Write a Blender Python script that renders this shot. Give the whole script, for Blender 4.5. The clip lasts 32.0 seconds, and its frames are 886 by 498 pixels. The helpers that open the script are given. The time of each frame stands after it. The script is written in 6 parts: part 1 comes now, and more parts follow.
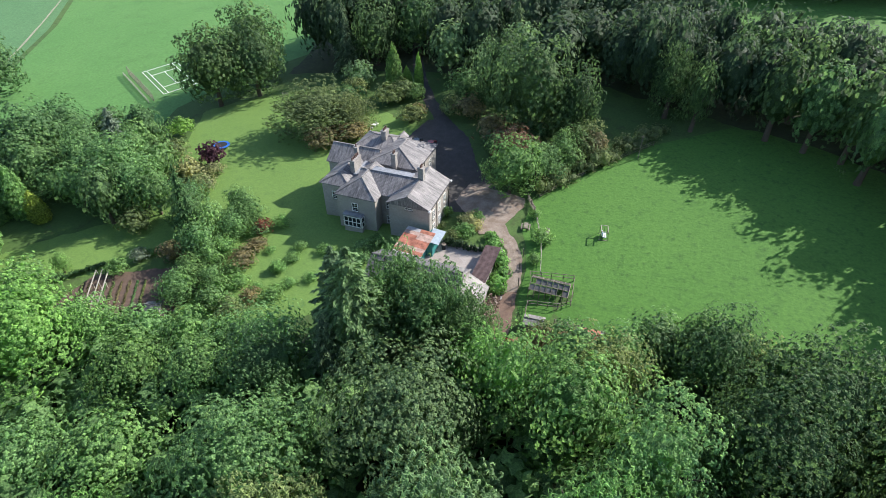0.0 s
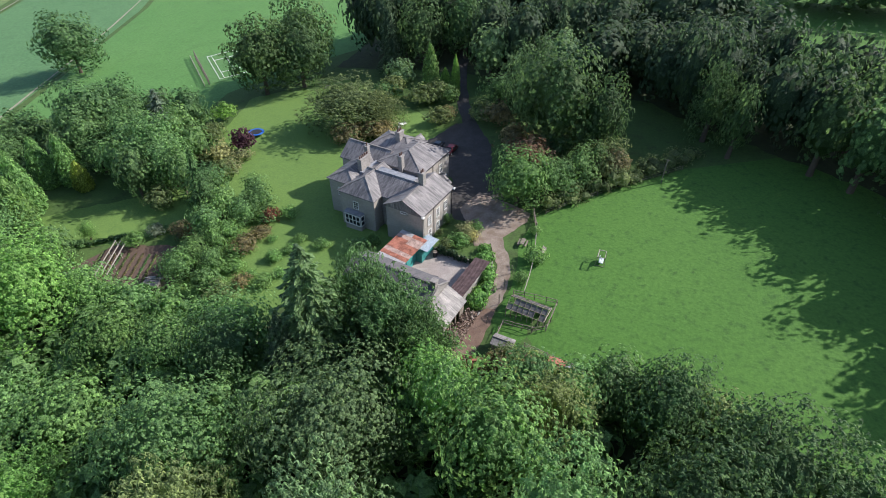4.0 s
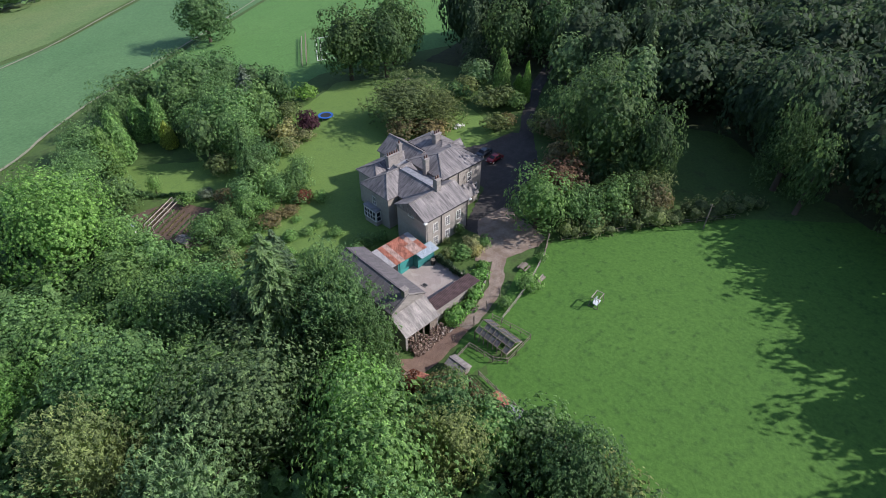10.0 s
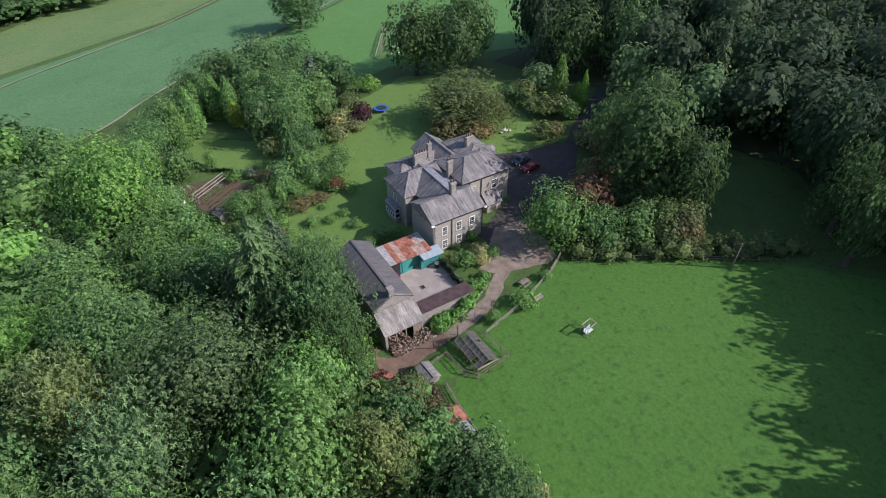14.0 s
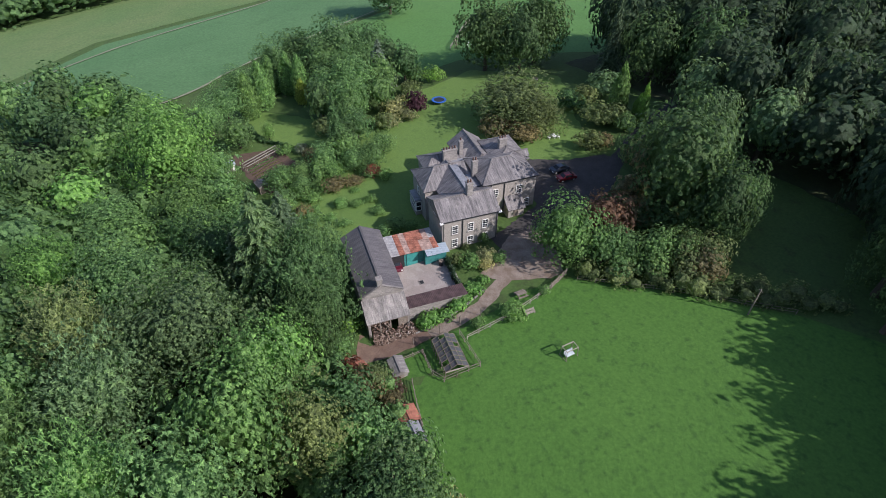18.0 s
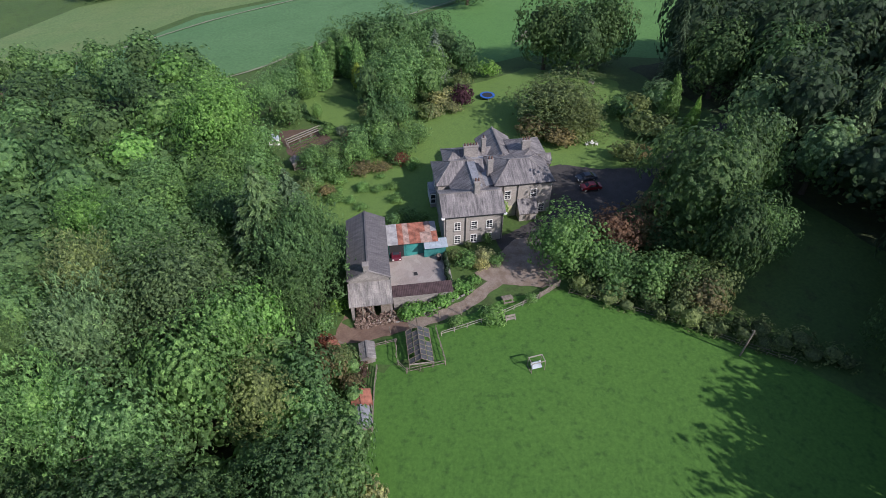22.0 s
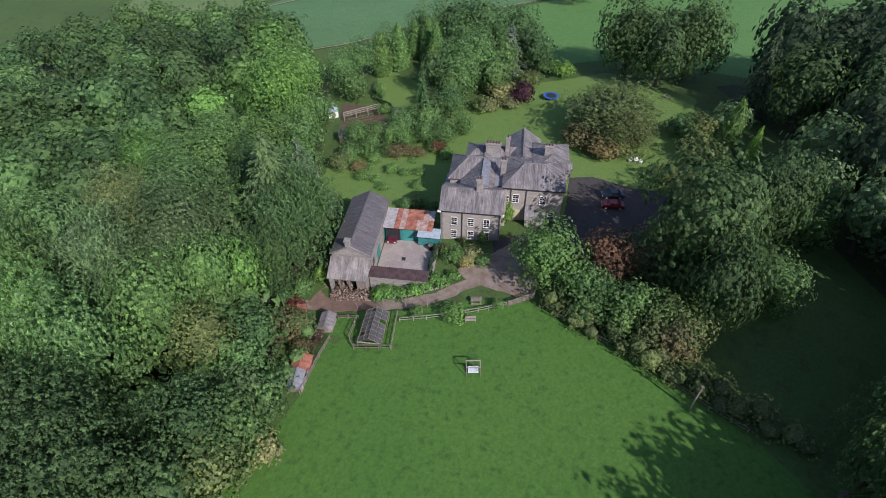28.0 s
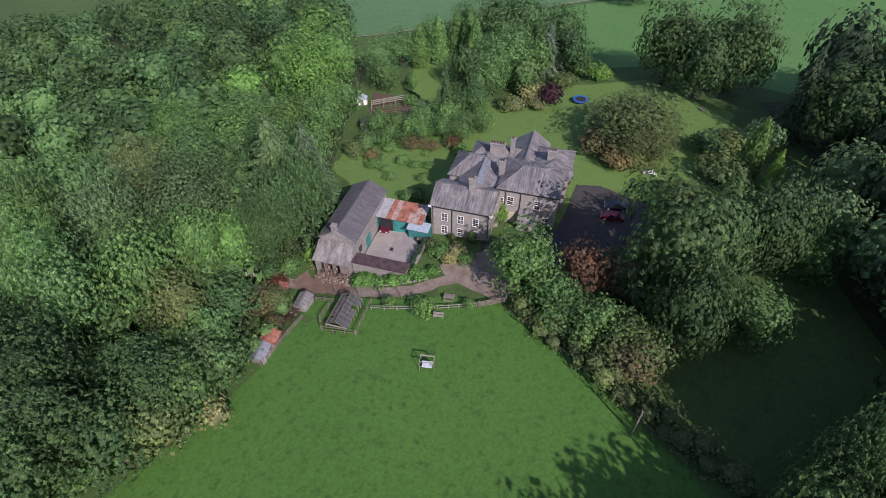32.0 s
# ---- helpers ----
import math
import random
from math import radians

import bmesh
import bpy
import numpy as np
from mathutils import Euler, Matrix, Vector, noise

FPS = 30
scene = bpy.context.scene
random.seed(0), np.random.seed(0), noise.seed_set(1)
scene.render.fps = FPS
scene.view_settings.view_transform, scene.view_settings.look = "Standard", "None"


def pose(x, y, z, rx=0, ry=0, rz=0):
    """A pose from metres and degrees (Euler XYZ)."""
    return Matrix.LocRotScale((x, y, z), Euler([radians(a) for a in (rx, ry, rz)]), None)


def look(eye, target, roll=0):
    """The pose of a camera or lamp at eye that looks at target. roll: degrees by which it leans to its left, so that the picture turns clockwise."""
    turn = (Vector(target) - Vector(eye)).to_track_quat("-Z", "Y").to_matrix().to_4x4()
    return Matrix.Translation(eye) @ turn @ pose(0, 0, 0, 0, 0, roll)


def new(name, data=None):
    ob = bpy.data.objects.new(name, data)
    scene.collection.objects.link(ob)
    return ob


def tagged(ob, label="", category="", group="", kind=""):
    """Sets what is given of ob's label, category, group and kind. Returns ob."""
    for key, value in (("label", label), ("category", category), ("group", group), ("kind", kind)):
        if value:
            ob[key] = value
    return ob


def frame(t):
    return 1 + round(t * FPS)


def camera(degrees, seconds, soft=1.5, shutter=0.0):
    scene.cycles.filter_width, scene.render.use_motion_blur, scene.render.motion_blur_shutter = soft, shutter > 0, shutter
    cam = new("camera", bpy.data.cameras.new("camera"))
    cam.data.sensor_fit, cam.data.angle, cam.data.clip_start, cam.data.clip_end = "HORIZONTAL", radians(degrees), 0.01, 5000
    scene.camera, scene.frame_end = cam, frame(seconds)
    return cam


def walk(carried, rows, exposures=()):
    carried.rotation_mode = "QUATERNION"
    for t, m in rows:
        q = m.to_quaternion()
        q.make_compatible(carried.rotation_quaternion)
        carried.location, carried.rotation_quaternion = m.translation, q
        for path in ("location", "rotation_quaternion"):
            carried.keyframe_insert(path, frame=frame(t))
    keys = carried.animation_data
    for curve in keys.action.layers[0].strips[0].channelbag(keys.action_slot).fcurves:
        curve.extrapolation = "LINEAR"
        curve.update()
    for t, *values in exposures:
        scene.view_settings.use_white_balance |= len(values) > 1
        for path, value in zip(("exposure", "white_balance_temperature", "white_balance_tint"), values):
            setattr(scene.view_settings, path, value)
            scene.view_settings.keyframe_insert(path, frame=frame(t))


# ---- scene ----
cam = camera(78.8, 32.0, soft=0.75)
METRES, EYE, TILT, LEAN, TURN = 110.0, 57.5, -38.5, 0.0, 20.0
ROWS = [
    (0.0, 0.0, 0.0, 0.0, 0.0, 0.0, -0.0),
    (0.5, 0.016, 0.0021, 0.0021, 1.05, -0.05, -0.84),
    (1.0, 0.0307, 0.0034, 0.0042, 1.82, -0.11, -1.49),
    (1.5, 0.0463, 0.0048, 0.007, 2.64, -0.18, -2.1),
    (2.0, 0.0626, 0.0069, 0.01, 3.63, -0.27, -2.91),
    (2.5, 0.0779, 0.0093, 0.0128, 4.64, -0.36, -3.71),
    (3.0, 0.0931, 0.0118, 0.0166, 5.62, -0.48, -4.52),
    (3.5, 0.1088, 0.0152, 0.0203, 6.61, -0.6, -5.32),
    (5.5, 0.1667, 0.0297, 0.0367, 11.05, -1.35, -8.93),
    (6.0, 0.1805, 0.0335, 0.0414, 12.3, -1.65, -9.97),
    (6.5, 0.1946, 0.0377, 0.0458, 13.43, -1.9, -10.83),
    (7.0, 0.2093, 0.0425, 0.0509, 14.61, -2.19, -11.74),
    (7.5, 0.2229, 0.0469, 0.0558, 15.79, -2.51, -12.61),
    (8.0, 0.237, 0.0521, 0.0607, 16.84, -2.79, -13.35),
    (8.5, 0.2517, 0.0569, 0.0662, 17.76, -3.07, -13.9),
    (9.0, 0.2659, 0.0622, 0.0718, 18.68, -3.33, -14.46),
    (9.5, 0.2794, 0.068, 0.0774, 19.67, -3.61, -15.07),
    (10.0, 0.2929, 0.074, 0.0835, 20.9, -3.98, -15.9),
    (10.5, 0.3064, 0.0806, 0.0901, 22.25, -4.42, -16.85),
    (11.0, 0.3191, 0.0866, 0.0963, 23.55, -4.86, -17.63),
    (11.5, 0.332, 0.0935, 0.1026, 24.82, -5.3, -18.41),
    (12.0, 0.3456, 0.101, 0.1093, 26.15, -5.8, -19.19),
    (12.5, 0.3584, 0.1084, 0.1161, 27.49, -6.3, -19.91),
    (13.0, 0.3713, 0.1163, 0.1232, 28.88, -6.82, -20.66),
    (13.5, 0.3846, 0.1244, 0.1308, 30.32, -7.41, -21.43),
    (14.0, 0.3972, 0.1325, 0.1387, 31.78, -8.03, -22.23),
    (14.5, 0.4088, 0.1403, 0.1458, 33.27, -8.66, -23.09),
    (15.0, 0.4199, 0.1485, 0.1541, 34.81, -9.39, -24.01),
    (15.5, 0.431, 0.1573, 0.1618, 36.38, -10.12, -24.92),
    (17.5, 0.4726, 0.1924, 0.1936, 42.34, -13.27, -28.08),
    (18.0, 0.4823, 0.2017, 0.2013, 43.68, -14.01, -28.66),
    (18.5, 0.492, 0.2115, 0.2097, 45.11, -14.84, -29.34),
    (19.0, 0.5015, 0.2206, 0.218, 46.59, -15.68, -29.96),
    (19.5, 0.5098, 0.2297, 0.2262, 47.91, -16.47, -30.52),
    (20.0, 0.5184, 0.2394, 0.2348, 49.36, -17.31, -31.08),
    (20.5, 0.5274, 0.2493, 0.2435, 50.99, -18.24, -31.67),
    (21.0, 0.5354, 0.2589, 0.2522, 52.46, -19.15, -32.21),
    (21.5, 0.5433, 0.2687, 0.2611, 54.09, -20.12, -32.73),
    (22.0, 0.551, 0.2788, 0.2705, 55.65, -21.07, -33.19),
    (22.5, 0.5586, 0.2892, 0.2798, 57.06, -21.94, -33.57),
    (23.0, 0.5656, 0.2991, 0.289, 58.33, -22.71, -33.89),
    (23.5, 0.5728, 0.3103, 0.2989, 59.72, -23.58, -34.25),
    (24.0, 0.5792, 0.3206, 0.3089, 61.23, -24.52, -34.59),
    (24.5, 0.5851, 0.3306, 0.3183, 62.78, -25.5, -35.0),
    (25.0, 0.5907, 0.3412, 0.3287, 64.56, -26.63, -35.37),
    (25.5, 0.5962, 0.3522, 0.3388, 66.49, -27.87, -35.82),
    (27.5, 0.6146, 0.3964, 0.3767, 72.86, -32.12, -37.07),
    (28.0, 0.6185, 0.4066, 0.3851, 74.28, -33.12, -37.34),
    (28.5, 0.6218, 0.4165, 0.3952, 75.84, -34.19, -37.55),
    (29.0, 0.6246, 0.4261, 0.4045, 77.13, -35.08, -37.71),
    (29.5, 0.6271, 0.4359, 0.4137, 78.38, -35.97, -37.84),
    (30.0, 0.6296, 0.4464, 0.4237, 79.81, -36.95, -37.96),
    (30.5, 0.6322, 0.4573, 0.4345, 81.33, -37.98, -38.06),
    (31.0, 0.6346, 0.468, 0.4443, 82.57, -38.86, -38.14),
    (31.5, 0.6368, 0.4786, 0.4543, 83.89, -39.78, -38.22),
    (32.0, 0.6384, 0.4894, 0.4646, 85.36, -40.8, -38.26),
]
EXPOSURES = [(0, 1.05, 6270, 10), (3, .84, 6240, 12), (6, .59, 6210, 15.5), (12, .43, 6170, 18), (20, .28, 6130, 19), (28, .2, 6120, 21.5), (32, .16, 6110, 26)]
walk(cam, [(t, pose(0, 0, EYE, TILT, LEAN, TURN) @ pose(METRES * x, METRES * y, METRES * z, 90 + pitch, roll, yaw)) for t, x, y, z, yaw, pitch, roll in ROWS], EXPOSURES)

# ---- light ----
SUN_AZ, SUN_EL = 44.0, 37.5          # from +x towards +y, above the horizon
world = bpy.data.worlds.new("world")
scene.world = world
world.use_nodes = True
wn = world.node_tree.nodes
sky = wn.new("ShaderNodeTexSky")
sky.sky_type = "NISHITA"
sky.sun_disc = False
sky.sun_elevation = radians(SUN_EL)
sky.sun_rotation = radians(90 - SUN_AZ)
wn["Background"].inputs[1].default_value = 0.115
world.node_tree.links.new(sky.outputs[0], wn["Background"].inputs[0])
sun = new("sun", bpy.data.lights.new("sun", "SUN"))
sun.data.energy, sun.data.angle, sun.data.color = 4.2, radians(0.55), (1.0, 0.95, 0.86)
sd = Vector((math.cos(radians(SUN_EL)) * math.cos(radians(SUN_AZ)), math.cos(radians(SUN_EL)) * math.sin(radians(SUN_AZ)), math.sin(radians(SUN_EL))))
sun.matrix_world = look(tuple(sd * 300), (0, 0, 0))


# ---- materials ----
class Mat:
    """A small builder of node materials."""

    def __init__(self, name, rough=0.8, metal=0.0):
        self.m = bpy.data.materials.new(name)
        self.m.use_nodes = True
        self.t = self.m.node_tree
        self.n, self.l = self.t.nodes, self.t.links
        self.b = self.n["Principled BSDF"]
        self.b.inputs["Roughness"].default_value = rough
        self.b.inputs["Metallic"].default_value = metal
        self.b.inputs["Specular IOR Level"].default_value = 0.3

    def node(self, kind, **kw):
        nd = self.n.new(kind)
        for k, v in kw.items():
            if k in nd.inputs:
                nd.inputs[k].default_value = v
        return nd

    def coords(self, scale=(1, 1, 1), rot=(0, 0, 0), world_space=False):
        if world_space:
            src = self.n.new("ShaderNodeNewGeometry").outputs["Position"]
        else:
            src = self.n.new("ShaderNodeTexCoord").outputs["Object"]
        mp = self.n.new("ShaderNodeMapping")
        mp.inputs["Scale"].default_value = scale
        mp.inputs["Rotation"].default_value = rot
        self.l.new(src, mp.inputs[0])
        return mp.outputs[0]

    def noise(self, co, scale, detail=4.0, rough=0.6):
        nd = self.node("ShaderNodeTexNoise", Scale=scale, Detail=detail, Roughness=rough)
        self.l.new(co, nd.inputs["Vector"])
        return nd.outputs["Fac"]

    def ramp(self, fac, stops):
        r = self.n.new("ShaderNodeValToRGB")
        el = r.color_ramp.elements
        while len(el) < len(stops):
            el.new(0.5)
        for e, (p, c) in zip(el, stops):
            e.position, e.color = p, (*c, 1)
        self.l.new(fac, r.inputs[0])
        return r.outputs[0]

    def mix(self, fac, a, b, mode="MIX"):
        m = self.n.new("ShaderNodeMix")
        m.data_type, m.blend_type = "RGBA", mode
        for s, v in ((m.inputs[0], fac), (m.inputs[6], a), (m.inputs[7], b)):
            if isinstance(v, (int, float)):
                s.default_value = v
            elif isinstance(v, tuple):
                s.default_value = (*v, 1)
            else:
                self.l.new(v, s)
        return m.outputs[2]

    def math(self, op, a, b=0.0):
        m = self.n.new("ShaderNodeMath")
        m.operation = op
        for s, v in ((m.inputs[0], a), (m.inputs[1], b)):
            if isinstance(v, (int, float)):
                s.default_value = v
            else:
                self.l.new(v, s)
        return m.outputs[0]

    def color(self, c):
        if isinstance(c, tuple):
            self.b.inputs["Base Color"].default_value = (*c, 1)
        else:
            self.l.new(c, self.b.inputs["Base Color"])
        return self

    def bump(self, h, strength=0.5, dist=0.05):
        bn = self.node("ShaderNodeBump", Strength=strength, Distance=dist)
        self.l.new(h, bn.inputs["Height"])
        self.l.new(bn.outputs[0], self.b.inputs["Normal"])
        return self


def m_plain(name, c, rough=0.7, metal=0.0, var=0.35, scale=3.0):
    k = Mat(name, rough, metal)
    co = k.coords()
    n = k.noise(co, scale)
    lo = tuple(v * (1 - var) for v in c)
    hi = tuple(min(1, v * (1 + var)) for v in c)
    k.color(k.ramp(n, [(0.3, lo), (0.7, hi)]))
    k.bump(k.noise(co, scale * 8), 0.3, 0.02)
    return k.m


def m_grass(name, a, b, c, fine=1.6, tuft=0.3, grain=0.5):
    k = Mat(name, 0.9)
    co = k.coords(world_space=True)
    big = k.noise(co, 0.035, 5.0)
    mid = k.noise(co, tuft, 6.0, 0.65)
    sm = k.noise(co, fine, 5.0, 0.7)
    col = k.mix(k.ramp(big, [(0.35, (0, 0, 0)), (0.65, (1, 1, 1))]), a, b)
    col = k.mix(k.math("MULTIPLY", k.ramp(mid, [(0.53, (0, 0, 0)), (0.68, (1, 1, 1))]), 0.75), col, c)
    col = k.mix(grain, col, k.ramp(sm, [(0.3, (0.5, 0.55, 0.5)), (0.7, (1.45, 1.38, 1.3))]), "MULTIPLY")
    k.color(col)
    k.bump(k.math("ADD", sm, mid), 0.6, 0.12)
    return k.m


def m_leaf(name, rough=0.58):
    k = Mat(name, rough)
    k.b.inputs["Specular IOR Level"].default_value = 0.22
    oi = k.n.new("ShaderNodeObjectInfo")
    geo = k.n.new("ShaderNodeNewGeometry")
    co = k.coords(world_space=True)
    isl = k.ramp(geo.outputs["Random Per Island"], [(0.0, (0.6, 0.63, 0.6)), (0.55, (0.97, 0.97, 0.97)), (1.0, (1.5, 1.45, 1.32))])
    col = k.mix(1.0, oi.outputs["Color"], isl, "MULTIPLY")
    col = k.mix(1.0, col, k.ramp(k.noise(co, 0.35, 3.0), [(0.3, (0.8, 0.82, 0.82)), (0.7, (1.18, 1.15, 1.05))]), "MULTIPLY")
    hue = k.ramp(oi.outputs["Random"], [(0.0, (0.92, 0.95, 0.96)), (0.5, (1, 1, 1)), (1.0, (1.08, 1.03, 0.95))])
    col = k.mix(1.0, col, hue, "MULTIPLY")
    cell = k.node("ShaderNodeTexVoronoi", Scale=6.5)
    k.l.new(co, cell.inputs["Vector"])
    sep = k.n.new("ShaderNodeSeparateColor")
    k.l.new(cell.outputs["Color"], sep.inputs[0])
    col = k.mix(1.0, col, k.ramp(sep.outputs[0], [(0.0, (0.68, 0.7, 0.7)), (0.6, (1.0, 1.0, 1.0)), (1.0, (1.4, 1.36, 1.3))]), "MULTIPLY")
    k.color(k.mix(1.0, col, (0.9, 0.83, 0.86), "MULTIPLY"))
    k.bump(k.math("SUBTRACT", 1.0, cell.outputs["Distance"]), 0.8, 0.1)
    tr = k.n.new("ShaderNodeBsdfTranslucent")
    k.l.new(k.mix(1.0, col, (1.85, 1.66, 1.5), "MULTIPLY"), tr.inputs[0])
    mx = k.n.new("ShaderNodeMixShader")
    mx.inputs[0].default_value = 0.36
    k.l.new(k.b.outputs[0], mx.inputs[1])
    k.l.new(tr.outputs[0], mx.inputs[2])
    k.l.new(mx.outputs[0], k.n["Material Output"].inputs[0])
    return k.m


def m_slate(name, base, streak, lich):
    """Weathered slate: courses across the slope, stains that run down it."""
    k = Mat(name, 0.62)
    k.b.inputs["Specular IOR Level"].default_value = 0.45
    geo = k.n.new("ShaderNodeNewGeometry")
    cr = k.n.new("ShaderNodeVectorMath")
    cr.operation = "CROSS_PRODUCT"
    k.l.new(geo.outputs["True Normal"], cr.inputs[0])
    cr.inputs[1].default_value = (0, 0, 1)
    nm = k.n.new("ShaderNodeVectorMath")
    nm.operation = "NORMALIZE"
    k.l.new(cr.outputs[0], nm.inputs[0])
    dt = k.n.new("ShaderNodeVectorMath")
    dt.operation = "DOT_PRODUCT"
    k.l.new(geo.outputs["Position"], dt.inputs[0])
    k.l.new(nm.outputs[0], dt.inputs[1])
    sp = k.n.new("ShaderNodeSeparateXYZ")
    k.l.new(geo.outputs["Position"], sp.inputs[0])
    uv = k.n.new("ShaderNodeCombineXYZ")
    k.l.new(dt.outputs["Value"], uv.inputs[0])
    k.l.new(k.math("MULTIPLY", sp.outputs["Z"], 0.22), uv.inputs[1])
    co = k.coords(world_space=True)
    n1 = k.noise(co, 0.5, 5.0)
    n2 = k.noise(uv.outputs[0], 1.5, 5.0, 0.7)
    n4 = k.noise(uv.outputs[0], 5.0, 3.0, 0.7)
    n3 = k.noise(co, 5.0, 4.0)
    col = k.mix(k.ramp(n2, [(0.4, (0, 0, 0)), (0.62, (1, 1, 1))]), base, streak)
    col = k.mix(k.math("MULTIPLY", k.ramp(n1, [(0.5, (0, 0, 0)), (0.7, (1, 1, 1))]), 0.6), col, lich)
    col = k.mix(0.8, col, k.ramp(n4, [(0.35, (0.62, 0.6, 0.6)), (0.7, (1.4, 1.38, 1.35))]), "MULTIPLY")
    col = k.mix(0.6, col, k.ramp(n3, [(0.3, (0.65, 0.65, 0.65)), (0.7, (1.3, 1.3, 1.3))]), "MULTIPLY")
    k.color(col)
    wv = k.node("ShaderNodeTexWave", Scale=2.2, Distortion=0.6)
    wv.bands_direction = "Z"
    k.l.new(co, wv.inputs["Vector"])
    k.bump(k.math("ADD", k.math("MULTIPLY", wv.outputs["Fac"], 0.3), n3), 0.6, 0.06)
    return k.m


def m_island(name, stops, rough=0.9):
    """One tone for each loose piece."""
    k = Mat(name, rough)
    geo = k.n.new("ShaderNodeNewGeometry")
    n = k.noise(k.coords(), 9.0)
    col = k.ramp(geo.outputs["Random Per Island"], stops)
    k.color(k.mix(0.6, col, k.ramp(n, [(0.3, (0.6, 0.6, 0.6)), (0.7, (1.3, 1.3, 1.3))]), "MULTIPLY"))
    return k.m


def m_stone(name, a, b, c, scale=2.4):
    k = Mat(name, 0.9)
    co = k.coords((1, 1, 1.9), world_space=True)
    v = k.node("ShaderNodeTexVoronoi", Scale=scale)
    k.l.new(co, v.inputs["Vector"])
    n = k.noise(co, 0.6, 5.0)
    n2 = k.noise(co, 7.0, 4.0)
    col = k.mix(k.ramp(n, [(0.35, (0, 0, 0)), (0.65, (1, 1, 1))]), a, b)
    sep = k.n.new("ShaderNodeSeparateColor")
    k.l.new(v.outputs["Color"], sep.inputs[0])
    col = k.mix(k.math("MULTIPLY", sep.outputs[0], 0.5), col, c)
    col = k.mix(0.5, col, k.ramp(n2, [(0.3, (0.6, 0.6, 0.6)), (0.7, (1.3, 1.3, 1.3))]), "MULTIPLY")
    k.color(col)
    k.bump(k.math("ADD", v.outputs["Distance"], n2), 0.5, 0.06)
    return k.m


GRASS_LAWN = m_grass("lawn_grass", (0.115, 0.2, 0.048), (0.135, 0.225, 0.054), (0.095, 0.17, 0.045), 3.0, 0.5)
GRASS_FIELD = m_grass("pasture_grass", (0.065, 0.16, 0.027), (0.076, 0.175, 0.031), (0.036, 0.095, 0.02), 2.0, 0.8, 0.5)
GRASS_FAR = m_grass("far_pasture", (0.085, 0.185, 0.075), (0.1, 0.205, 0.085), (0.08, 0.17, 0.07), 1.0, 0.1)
GRASS_SHEEP = m_grass("sheep_pasture", (0.088, 0.205, 0.055), (0.102, 0.222, 0.062), (0.08, 0.18, 0.05), 1.4, 0.12)
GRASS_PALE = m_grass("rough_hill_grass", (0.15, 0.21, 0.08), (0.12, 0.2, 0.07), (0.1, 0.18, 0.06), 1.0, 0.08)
GROUND = m_grass("ground_cover", (0.06, 0.112, 0.03), (0.075, 0.13, 0.034), (0.05, 0.07, 0.026), 2.0, 0.3)
GRAVEL = m_stone("gravel_drive", (0.2, 0.15, 0.115), (0.34, 0.285, 0.24), (0.2, 0.14, 0.1), 9.0)
# Grey gravel kept extra dark: the forecourt's deep tree shade is in this colour.
TARMAC = m_stone("grey_forecourt", (0.06, 0.056, 0.053), (0.085, 0.078, 0.074), (0.045, 0.042, 0.04), 7.0)
CONCRETE = m_stone("yard_concrete", (0.36, 0.32, 0.295), (0.42, 0.37, 0.34), (0.27, 0.22, 0.2), 0.7)
SOIL = m_stone("garden_soil", (0.11, 0.075, 0.055), (0.15, 0.1, 0.075), (0.08, 0.055, 0.045), 3.0)
LEAF = m_leaf("leaves")
BARK = m_plain("bark", (0.1, 0.08, 0.06), 0.95, 0, 0.5, 2.0)
SLATE = m_slate("slate", (0.225, 0.211, 0.211), (0.095, 0.09, 0.093), (0.31, 0.288, 0.278))
SLATE_DARK = m_slate("dark_slate", (0.125, 0.118, 0.124), (0.095, 0.09, 0.096), (0.165, 0.153, 0.152))
SLATE_OLD = m_slate("lichened_stone_slate", (0.24, 0.227, 0.22), (0.15, 0.14, 0.135), (0.4, 0.37, 0.34))
LEAD = m_plain("lead_sheet", (0.27, 0.275, 0.295), 0.5, 0.2, 0.3, 1.5)
RENDER = m_stone("grey_roughcast", (0.33, 0.3, 0.27), (0.39, 0.355, 0.32), (0.27, 0.245, 0.22), 3.0)
STONE = m_stone("rubble_stone", (0.26, 0.24, 0.225), (0.35, 0.325, 0.3), (0.16, 0.145, 0.14), 2.2)
WHITE = m_plain("white_paint", (0.78, 0.77, 0.74), 0.5, 0, 0.06, 4.0)
GLASS = m_plain("window_glass", (0.025, 0.028, 0.034), 0.08, 0, 0.1, 1.0)
POT = m_plain("terracotta", (0.13, 0.08, 0.065), 0.8, 0, 0.3, 4.0)
BROWN_ROOF = m_plain("brown_felt_roof", (0.085, 0.055, 0.055), 0.8, 0, 0.4, 1.0)
TEAL = m_plain("teal_paint", (0.04, 0.19, 0.18), 0.6, 0, 0.2, 1.5)
PALE_BLUE = m_plain("pale_blue_sheet", (0.36, 0.42, 0.47), 0.5, 0, 0.12, 2.0)
WOOD_GREY = m_plain("weathered_wood", (0.2, 0.17, 0.14), 0.9, 0, 0.4, 3.0)
WOOD_PALE = m_island("split_logs", [(0.0, (0.08, 0.055, 0.045)), (0.45, (0.19, 0.13, 0.1)), (0.8, (0.32, 0.24, 0.19)), (1.0, (0.46, 0.4, 0.35))])
BLACK = m_plain("black_iron", (0.03, 0.03, 0.032), 0.5, 0, 0.3, 4.0)


